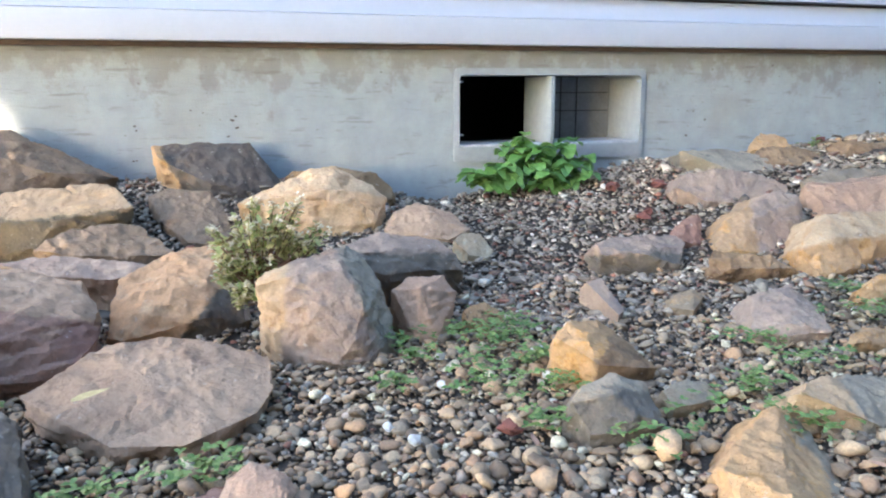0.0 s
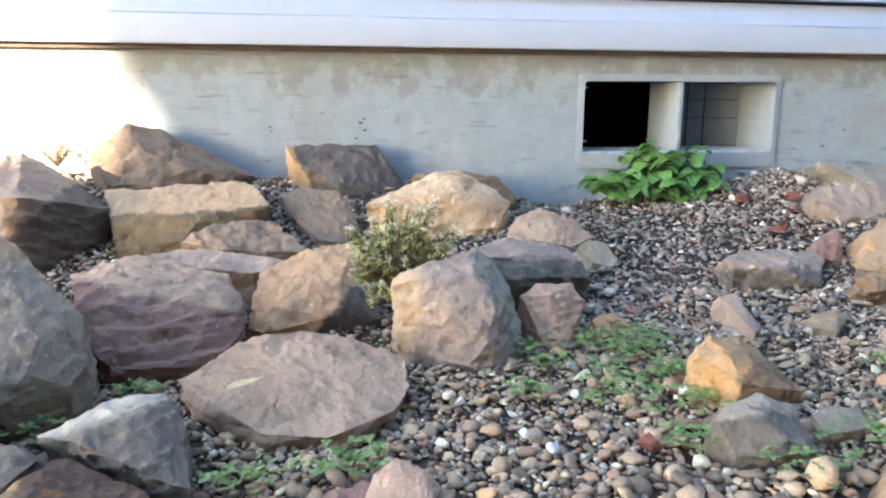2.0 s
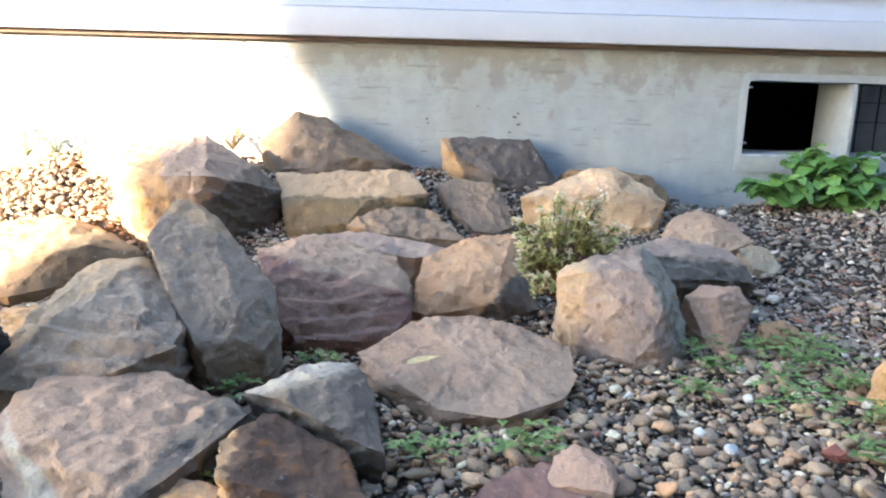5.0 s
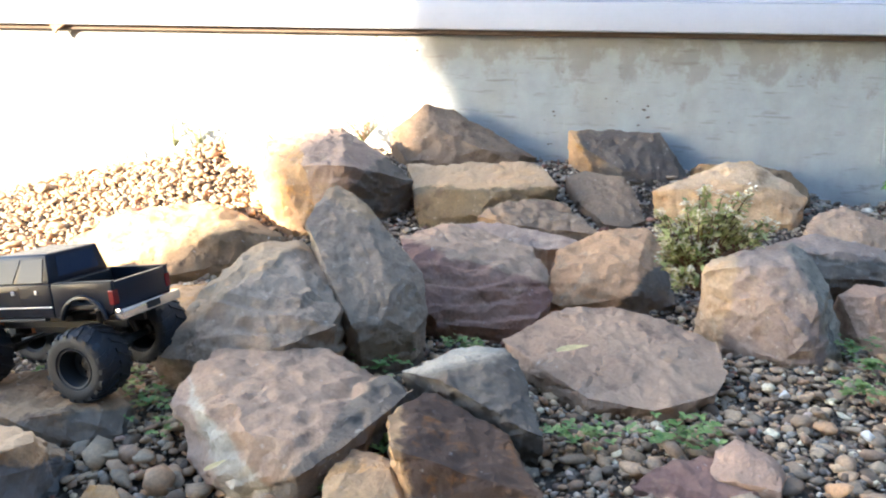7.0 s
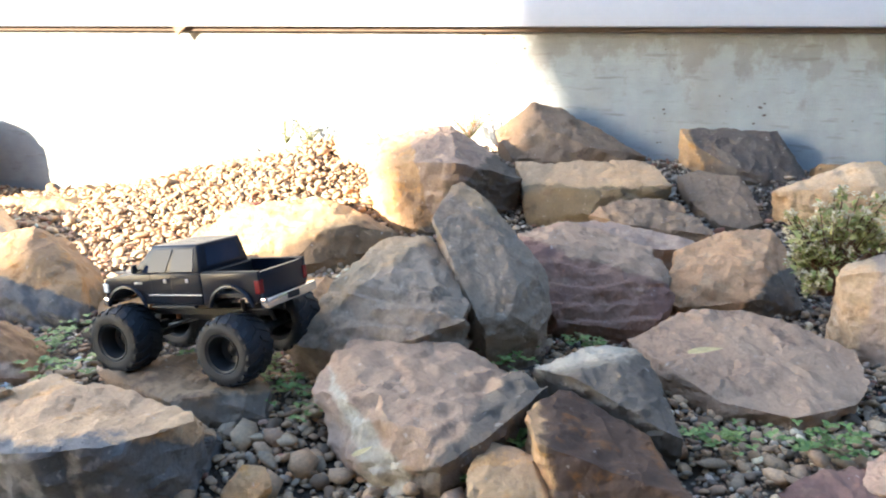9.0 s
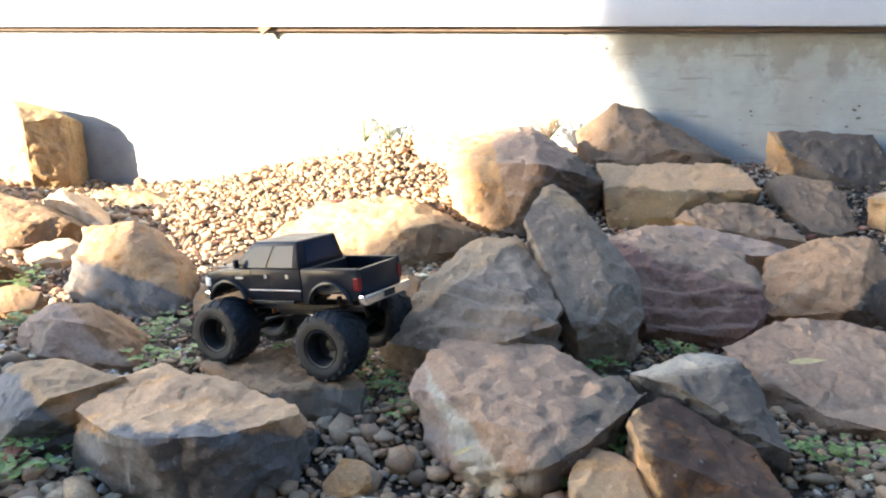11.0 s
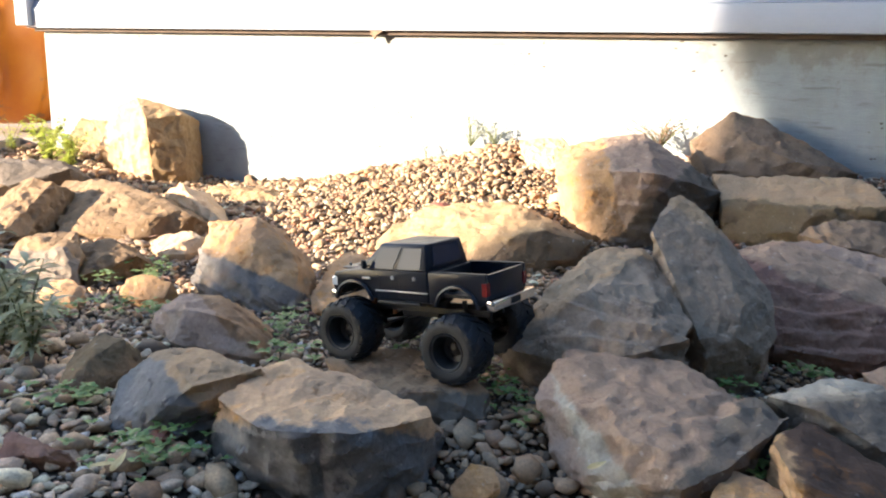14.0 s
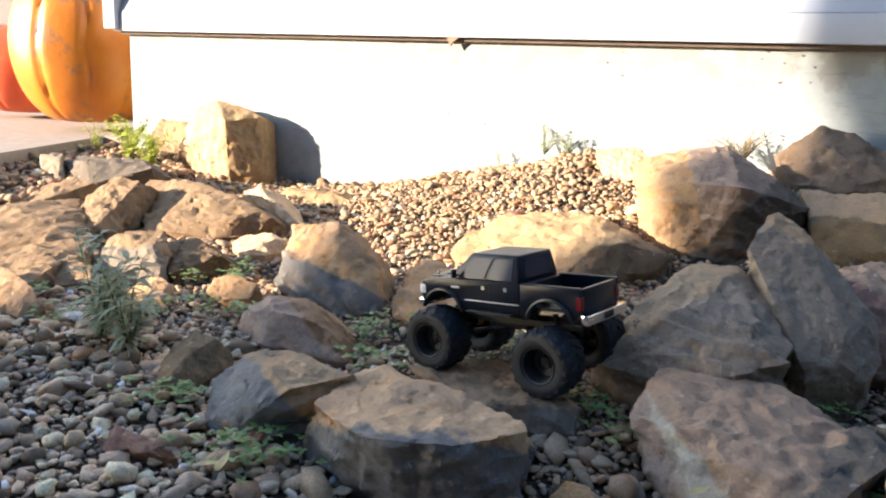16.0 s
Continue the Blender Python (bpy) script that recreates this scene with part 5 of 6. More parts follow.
def build_mint():
    rng = random.Random(3)
    x0, y0 = 0.115, -0.05
    base = Vector((x0, y0, terrain(x0, y0)))
    plant = tagged(new("leafy_plant"), "bright green broad-leaved plant growing below the vent", "plant")
    plant.location = base
    tops = [(-0.115, -0.015, 0.035), (-0.075, -0.04, 0.05), (-0.04, 0.0, 0.085), (-0.01, -0.03, 0.105), (0.02, -0.05, 0.08), (0.055, -0.02, 0.085), (0.09, -0.035, 0.09), (0.13, -0.03, 0.06), (0.07, -0.06, 0.05), (-0.05, -0.06, 0.05), (0.12, -0.06, 0.03), (0.0, 0.0, 0.09), (-0.095, -0.05, 0.03), (0.03, -0.075, 0.035)]
    for u, v, h in tops:
        stems, leaves = bmesh.new(), bmesh.new()
        root = Vector((u * 0.4, v * 0.4, 0))
        tip = Vector((u, v, h))
        add_tube(stems, [root, root.lerp(tip, 0.5) + Vector((0, 0, h * 0.18)), tip], 0.0018, 0.001)
        for k in range(rng.randint(34, 42)):
            p = root.lerp(tip, rng.uniform(0.2, 1.05))
            a = rng.uniform(0, 2 * math.pi)
            ln = rng.uniform(0.017, 0.037)
            add_leaf(leaves, p, (math.cos(a), math.sin(a) - 0.3, rng.uniform(0.0, 0.7)), ln, ln * 0.92, rng.uniform(0.3, 0.9), rng, 7, 0.05, 0.22, True)
        part("foliage", leaves, MINT, part("stem", stems, STEM, plant), smooth=50)


def build_bush():
    rng = random.Random(8)
    base = Vector((-0.440, -0.60, -0.06))
    plant = tagged(new("flowering_bush"), "small twiggy bush with cream blossoms growing between rocks", "bush")
    plant.location = base
    clumps = [(-0.026, -0.012, 0.038, 0.024, 15), (-0.032, 0.0, 0.064, 0.024, 16), (-0.012, 0.0, 0.084, 0.022, 13), (0.018, 0.0, 0.072, 0.025, 16), (0.047, 0.008, 0.076, 0.022, 14), (0.070, 0.012, 0.070, 0.018, 10), (-0.016, -0.012, 0.017, 0.018, 9), (0.002, -0.004, 0.047, 0.02, 12), (-0.004, 0.0, 0.116, 0.012, 4), (-0.052, 0.0, 0.086, 0.009, 3), (0.048, 0.01, 0.102, 0.014, 4), (0.02, 0.006, 0.100, 0.014, 4)]
    for cx, cy, cz, r, count in clumps:
        stems, leaves, buds = bmesh.new(), bmesh.new(), bmesh.new()
        for k in range(count):
            tip = Vector((cx, cy, cz)) + r * ball_way(rng, -0.8) * rng.uniform(0.4, 1.0)
            mid = Vector((tip.x * 0.45, tip.y * 0.45, tip.z * 0.55))
            add_tube(stems, [(tip.x * 0.1, tip.y * 0.1, 0), mid, tip], 0.0010, 0.0004, 4)
            for j in range(11):
                p = mid.lerp(tip, rng.uniform(0.45, 1.0)) + 0.004 * ball_way(rng, -1)
                ln = rng.uniform(0.006, 0.012)
                add_leaf(leaves, p, ball_way(rng), ln, ln * 0.72, 0.2, rng, 2)
            if rng.random() < (0.7 if cx < 0 else 0.35) or cz > 0.08 or k == 0:
                for j in range(10):
                    p = tip + 0.007 * ball_way(rng, -1) * rng.random()
                    for q in range(3):
                        add_leaf(buds, p, ball_way(rng), rng.uniform(0.003, 0.005), 0.004, 0.1, rng, 2)
        branch = part("branch", stems, TWIG, plant)
        part("foliage", leaves, BUSH, branch)
        part("blossom", buds, BLOSSOM, branch, "cream blossom clusters")


def build_ground_cover():
    rng = random.Random(12)
    spots = [(-0.163, -0.657), (-0.177, -0.767), (-0.232, -0.748), (-0.182, -0.841), (-0.238, -0.911), (-0.302, -0.669), (-0.018, -0.897), (0.332, -0.665), (0.296, -0.735), (0.07, -0.85), (-0.523, -0.91), (-0.497, -0.90)]
    more = [(-0.576, -0.92), (-0.62, -0.93), (-0.01, -0.964), (-0.09, -0.926), (-0.163, -0.965), (-0.293, -0.728), (-0.195, -0.703), (-0.158, -0.696), (-0.219, -0.676), (-0.034, -0.977), (0.087, -0.797), (0.056, -0.77), (0.114, -0.864), (-0.334, -0.793)]
    middle = [(-0.691, -0.735), (-0.765, -0.80), (-0.936, -0.906), (-0.908, -0.935), (-0.747, -0.911), (-0.732, -0.955), (-0.758, -0.985), (-1.044, -0.798), (-1.175, -0.784), (-1.06, -0.837), (-0.968, -0.874), (-0.945, -0.85)]
    left = [(-1.24, -1.084), (-1.256, -1.095), (-1.50, -0.75), (-1.47, -0.79), (-1.522, -0.827), (-1.2, -0.869), (-1.22, -0.831), (-1.36, -0.89), (-1.408, -0.90), (-1.122, -1.115), (-1.141, -1.131), (-1.129, -1.064), (-1.457, -0.94), (-1.502, -1.011), (-1.604, -0.971), (-0.74, -0.904), (-1.445, -0.961), (-1.154, -0.924)]
    right = [(-0.230, -0.650), (-0.207, -0.680), (-0.166, -0.629), (-0.190, -0.724), (-0.194, -0.777), (-0.203, -0.835), (-0.247, -0.789), (-0.249, -0.742), (-0.248, -0.834), (-0.153, -0.698), (0.337, -0.640), (0.305, -0.709), (0.219, -0.733), (0.216, -0.778), (0.284, -0.754), (0.115, -0.800), (-0.009, -0.893), (0.064, -0.845), (-0.214, -0.903), (-0.221, -0.752), (-0.155, -0.665), (-0.184, -0.599)]
    for x, y in spots + more + middle + left + right[::2]:
        bm, size, base = bmesh.new(), rng.uniform(0.016, 0.042), terrain(x, y)
        for k in range(rng.randint(16, 36)):
            a, r = rng.uniform(0, 2 * math.pi), size * rng.random() ** 0.8 * 1.2
            px, py = r * math.cos(a), 0.8 * r * math.sin(a)
            pz = terrain(x + px, y + py) - base + rng.uniform(0.003, 0.015)
            ln = rng.uniform(0.004, 0.009)
            turn = rng.uniform(0, 2 * math.pi)
            for j in range(3):
                b = turn + j * 2.1
                add_leaf(bm, (px, py, pz), (math.cos(b), math.sin(b), rng.uniform(0.1, 0.7)), ln, ln * 0.75, 0.25, rng, 2)
        tagged(mesh_object("low_weed", bm, CLOVER, at=(x, y, base)), "low green three-leaved weeds growing between pebbles", "weeds", "weeds of the rock bed")


def weed(name, label, at, mat, stems, height, spread, leaf, leaves_each, seed, thin=0.22, droop=0.4):
    rng = random.Random(seed)
    plant = tagged(new(name), label, "weed")
    plant.location = at
    for k in range(stems):
        st, lv = bmesh.new(), bmesh.new()
        a = rng.uniform(0, 2 * math.pi)
        h = height * rng.uniform(0.45, 1.0)
        tip = Vector((spread * math.cos(a) * rng.random(), spread * math.sin(a) * rng.random() * 0.7, h))
        mid = tip * 0.5 + Vector((rng.uniform(-0.1, 0.1) * spread, 0, 0.1 * h))
        add_tube(st, [(0, 0, -0.005), mid, tip], 0.0010, 0.0004, 4)
        for j in range(leaves_each):
            t = (j + rng.random()) / leaves_each
            p = mid.lerp(tip, 2 * t - 1) if t > 0.5 else mid * (2 * t)
            b = rng.uniform(0, 2 * math.pi)
            ln = leaf * rng.uniform(0.6, 1.1)
            add_leaf(lv, p, (math.cos(b), math.sin(b), rng.uniform(0.1, 0.9)), ln, ln * thin, droop, rng, 4)
        part("foliage", lv, mat, part("stem", st, STEM, plant))
    return plant


build_mint()
build_bush()
build_ground_cover()
weed("tall_weed", "spiky grey green weed in the gravel", (-1.415, -1.035, -0.10), SAGE, 8, 0.112, 0.06, 0.030, 34, 31, 0.25, 0.5)
weed("tall_weed", "spiky grey green weed in the gravel", (-1.365, -1.04, -0.10), SAGE, 6, 0.090, 0.05, 0.028, 28, 32, 0.25, 0.5)
weed("yellow_weed", "small yellow green weed beside a standing rock", (-2.36, -0.19, -0.082), PALE, 14, 0.09, 0.08, 0.020, 30, 33, 0.5)
weed("yellow_weed", "small yellow green weed beside a standing rock", (-2.50, -0.14, -0.082), PALE, 16, 0.12, 0.09, 0.022, 30, 34, 0.5)
weed("yellow_weed", "small yellow green weed at the porch slab", (-2.70, -0.10, -0.075), PALE, 7, 0.085, 0.05, 0.022, 14, 35, 0.34)
weed("wall_weed", "thin dry weed at the foot of the sunlit wall", (-1.347, -0.03, 0.03), SAGE, 10, 0.06, 0.05, 0.011, 16, 36, 0.5)
weed("wall_weed", "thin dry weed at the foot of the sunlit wall", (-1.291, -0.03, 0.035), SAGE, 8, 0.05, 0.04, 0.011, 14, 37, 0.5)
weed("wall_weed", "low dry weed on the gravel pile", (-1.448, -0.03, 0.0), SAGE, 4, 0.04, 0.04, 0.010, 10, 38, 0.5)
weed("dry_weed", "dry pinkish weed between rocks at the wall", (-0.957, -0.05, 0.055), DRY, 22, 0.055, 0.075, 0.009, 18, 39, 0.6)
weed("wall_weed", "small green weed at the foot of the house wall", (0.85, -0.03, 0.035), CLOVER, 6, 0.03, 0.05, 0.014, 12, 42, 0.6)
weed("rosette", "small pale green rosette plant under a rock", (-1.211, -0.608, -0.10), PALE, 5, 0.012, 0.012, 0.016, 8, 40, 0.4)
weed("rosette", "small pale green rosette plant under a rock", (-1.165, -0.60, -0.10), PALE, 5, 0.014, 0.012, 0.014, 8, 41, 0.4)


def fallen_leaf(x, y, z, turn, size, label):
    bm = bmesh.new()
    add_leaf(bm, (0, 0, 0), (math.cos(turn), math.sin(turn), 0.05), size, size * 0.4, -0.1, random.Random(int(turn * 10)), 5, 0, 0.3)
    return tagged(mesh_object("fallen_leaf", bm, STRAW, at=(x, y, z)), label, "leaf")


fallen_leaf(-0.602, -0.822, -0.063, 0.2, 0.030, "dry yellow leaf lying on a flat slab").rotation_euler.x = radians(24)
fallen_leaf(-0.829, -1.035, -0.082, 0.9, 0.016, "dry yellow leaf lying on the pebbles")
fallen_leaf(-1.10, -1.18, -0.085, 2.0, 0.022, "dry yellow leaf lying on the pebbles")
fallen_leaf(-1.115, -1.185, -0.083, 0.5, 0.020, "dry yellow leaf lying on the pebbles")

twig = bmesh.new()
add_tube(twig, [(-0.030, 0.002, 0.008), (-0.01, -0.001, 0.009), (0.01, 0.001, 0.009), (0.030, -0.002, 0.010)], 0.0008, 0.0005, 6)
tagged(mesh_object("twig", twig, STRAW, at=(-1.247, -1.135, -0.092), smooth=50), "thin pale dry twig lying on the pebbles", "twig").rotation_euler.z = 0.95

rng = random.Random(77)
for k in range(26):
    x, y = rng.uniform(-1.7, 0.1), rng.uniform(-1.12, -0.6)
    if not any(inside(x, y, r) for _, r in FOOTPRINTS):
        scrap = fallen_leaf(x, y, terrain(x, y) + 0.008, rng.uniform(0, 6), rng.uniform(0.008, 0.018), "brown dry leaf scrap on the gravel")
        scrap.data.materials[0] = DRY


# ---- pumpkins ----
def pumpkin(at, wide, tall, label, ribs=9, turn=0.0, colour=(0.56, 0.20, 0.006), second=(0.47, 0.125, 0.004)):
    skin, n, l, b = material("pumpkin skin", 0.42)
    v = own_vector(n, l)
    col = mix(n, l, ramp(n, l, noise_tex(n, l, v, 6.0), [(0.35, grey(0)), (0.65, grey(1))]), colour, second)
    col = mix(n, l, ramp(n, l, noise_tex(n, l, v, 45.0), [(0.64, grey(0)), (0.74, grey(0.55))]), col, (0.36, 0.22, 0.10))
    col = mix(n, l, ramp(n, l, noise_tex(n, l, v, 5.0, 9.0, 0.7), [(0.57, grey(0)), (0.62, grey(0.75))]), col, (0.20, 0.13, 0.08))
    l.new(col, b.inputs["Base Color"])
    bump(n, l, b, noise_tex(n, l, v, 90.0), 0.25, 0.004)
    root = tagged(new("pumpkin"), label, "pumpkin")
    root.location = at
    bm = bmesh.new()
    rows, cols = 28, ribs * 14
    grid = []
    for i in range(rows + 1):
        phi = math.pi * (0.03 + 0.94 * i / rows)
        ring = []
        for j in range(cols):
            a = 2 * math.pi * j / cols + turn
            groove = abs(math.sin(ribs * (a + 0.10 * math.sin(2 * a + 1) + 0.02 * math.sin(9 * phi)) * 0.5))
            r = math.sin(phi) ** 0.8 * (1 - 0.06 * (1 - groove) ** 6) * (1 + 0.06 * (i / rows - 0.5))
            z = 0.5 - 0.5 * math.cos(phi)
            z += 0.05 * (math.exp(-((1 - i / rows) * 9) ** 2) * -1 + math.exp(-((i / rows) * 9) ** 2))
            wob = 1 + 0.03 * noise.noise((math.cos(a) * 2, math.sin(a) * 2, z * 2 + at[0]))
            ring.append(bm.verts.new((wide / 2 * r * wob * math.cos(a), wide / 2 * r * wob * math.sin(a), tall * z)))
        grid.append(ring)
    for a, c in zip(grid, grid[1:]):
        for j in range(cols):
            bm.faces.new((a[j], a[(j + 1) % cols], c[(j + 1) % cols], c[j]))
    bm.faces.new(grid[0][::-1])
    bm.faces.new(grid[-1])
    part("flesh", bm, skin, root, smooth=60)
    stem = bmesh.new()
    add_tube(stem, [(0, 0, tall * 0.93), (0.01, 0, tall * 1.02), (0.03, 0.01, tall * 1.1)], wide * 0.06, wide * 0.045, 8)
    part("stem", stem, plain("dry pumpkin stem", (0.25, 0.2, 0.1), 0.9), root, "dry brown stalk", smooth=50)
    return root


pumpkin((-3.02, 0.13, -0.052), 0.47, 0.52, "large ribbed orange pumpkin standing on the porch", 9, 0.35)
pumpkin((-3.62, 0.28, -0.052), 0.40, 0.36, "red orange pumpkin standing on the porch", 10, 0.3, (0.62, 0.12, 0.03), (0.5, 0.08, 0.02))


# ---- toy truck ----
BODY = plain("gloss black paint", (0.006, 0.010, 0.020), 0.32, wear=0.2, scale=40, relief=0.03)
RUBBER = plain("black rubber", (0.008, 0.011, 0.016), 0.62, wear=0.45, scale=80, relief=0.3)
PLASTIC = plain("black plastic", (0.006, 0.008, 0.011), 0.6, wear=0.2, relief=0.05)
BODY.node_tree.nodes["Principled BSDF"].inputs["Specular IOR Level"].default_value = 0.3
CHROME = plain("chrome", (0.80, 0.80, 0.82), 0.12, 1.0, wear=0.08, relief=0.0)
STEEL = plain("grey metal", (0.32, 0.31, 0.30), 0.35, 1.0, wear=0.3)
TINT = plain("dark tinted glass", (0.030, 0.042, 0.070), 0.06, wear=0.1, relief=0.0)
TINT.node_tree.nodes["Principled BSDF"].inputs["Specular IOR Level"].default_value = 0.12
RED_LAMP = plain("red lamp lens", (0.16, 0.006, 0.008), 0.25, wear=0.1, relief=0.0)
LAMP = plain("clear lamp lens", (0.75, 0.76, 0.78), 0.12, wear=0.08, relief=0.0)
SILVER = plain("silver paint", (0.55, 0.55, 0.56), 0.3, 0.6, wear=0.15, relief=0.0)
YELLOW = plain("yellow sticker", (0.75, 0.62, 0.03), 0.5, wear=0.15, relief=0.0)
COPPER = plain("copper coil", (0.40, 0.17, 0.07), 0.4, 0.7, wear=0.3)


def arc(cx, cz, r, a0, a1, k):
    return [(cx + r * math.cos(radians(a0 + (a1 - a0) * i / k)), cz + r * math.sin(radians(a0 + (a1 - a0) * i / k))) for i in range(k + 1)]


def lathe(profile, steps=40, bm=None):
    """Turn a profile of (across, radius) round the across axis, which lies along y."""
    bm = bm or bmesh.new()
    rings = [[bm.verts.new((r * math.cos(2 * math.pi * k / steps), y, r * math.sin(2 * math.pi * k / steps))) for k in range(steps)] for y, r in profile]
    for a, b in zip(rings, rings[1:]):
        for k in range(steps):
            bm.faces.new((a[k], a[(k + 1) % steps], b[(k + 1) % steps], b[k]))
    bmesh.ops.recalc_face_normals(bm, faces=bm.faces)
    return bm


def soften(bm, offset, segments=2):
    edges = [e for e in bm.edges if len(e.link_faces) == 2 and e.calc_face_angle(0) > 0.5]
    bmesh.ops.bevel(bm, geom=edges, offset=offset, segments=segments, affect="EDGES", profile=0.5, clamp_overlap=True)
    return bm


def slab_on(corners, lift, thick):
    """A thin plate over four corners, lifted off their plane."""
    c = [Vector(p) for p in corners]
    n = (c[1] - c[0]).cross(c[3] - c[0]).normalized()
    bm = bmesh.new()
    lo, hi = [bm.verts.new(p + n * (lift - thick)) for p in c], [bm.verts.new(p + n * lift) for p in c]
    bm.faces.new(hi)
    bm.faces.new(lo[::-1])
    for i in range(4):
        bm.faces.new((lo[i], lo[(i + 1) % 4], hi[(i + 1) % 4], hi[i]))
    return bm


LUGS = {}


def build_wheel(parent, x, y, side, drop):
    """A tall tyre with slanted lugs on a deep black rim."""
    wheel = part("wheel", lathe([(-0.004, 0.0035), (0.004, 0.0035), (0.005, 0.0)], 16), PLASTIC, parent, at=(x, y, 0.0302 + drop))
    wheel.scale = (1.08, 1.1, 1.08)
    w = 0.0165
    prof = [(-w * 0.78, 0.0145), (-w * 0.95, 0.0165), (-w, 0.0205), (-w * 0.97, 0.0240), (-w * 0.84, 0.0264), (-w * 0.5, 0.0274), (0, 0.0277), (w * 0.5, 0.0274), (w * 0.84, 0.0264), (w * 0.97, 0.0240), (w, 0.0205), (w * 0.95, 0.0165), (w * 0.78, 0.0145), (-w * 0.78, 0.0145)]
    part("tyre", lathe(prof, 48), RUBBER, wheel, "black rubber tyre with slanted lugs", smooth=35)
    for half in (-1, 1):
        if half not in LUGS:
            bm, corners = bmesh.new(), []
            for lift in (-0.0012, 0.0013):
                for yy, lag, wide, rr in ((0.0005, 0.0, 0.055, 0.0277), (w * 0.62, 0.19, 0.065, 0.0272), (w * 0.99, 0.26, 0.075, 0.0248)):
                    for s in (-1, 1):
                        t, r = lag + s * wide, rr + lift
                        corners.append(bm.verts.new((r * math.cos(t), half * yy, r * math.sin(t))))
            for q in ((6, 7, 9, 8), (8, 9, 11, 10), (0, 6, 8, 2), (2, 8, 10, 4), (1, 3, 9, 7), (3, 5, 11, 9), (0, 1, 7, 6), (4, 10, 11, 5)):
                bm.faces.new([corners[i] for i in (q if half > 0 else q[::-1])])
            bmesh.ops.recalc_face_normals(bm, faces=bm.faces)
            LUGS[half] = bpy.data.meshes.new("lug")
            bm.to_mesh(LUGS[half])
            bm.free()
            LUGS[half].materials.append(RUBBER)
        for k in range(18):
            lug = new("lug", LUGS[half])
            lug.parent, lug.rotation_euler = wheel, (0, 2 * math.pi * (k + 0.25 * (half + 1)) / 18, 0)
    o = side * w
    rim = [(o * 0.86, 0.0158), (o * 0.93, 0.0150), (o * 0.90, 0.0138), (o * 0.55, 0.0122), (o * 0.15, 0.0110), (o * 0.05, 0.0060), (o * 0.18, 0.0042), (o * 0.22, 0.0)]
    part("rim", lathe(rim, 40), PLASTIC, wheel, "deep black dished rim", smooth=40)
    nuts = bmesh.new()
    for k in range(6):
        a = math.pi * k / 3
        add_box(nuts, (0.0078 * math.cos(a) - 0.0009, min(o * 0.03, o * 0.14), 0.0078 * math.sin(a) - 0.0009), (0.0078 * math.cos(a) + 0.0009, max(o * 0.03, o * 0.14), 0.0078 * math.sin(a) + 0.0009))
    part("lug_nuts", nuts, PLASTIC, wheel)
    return wheel


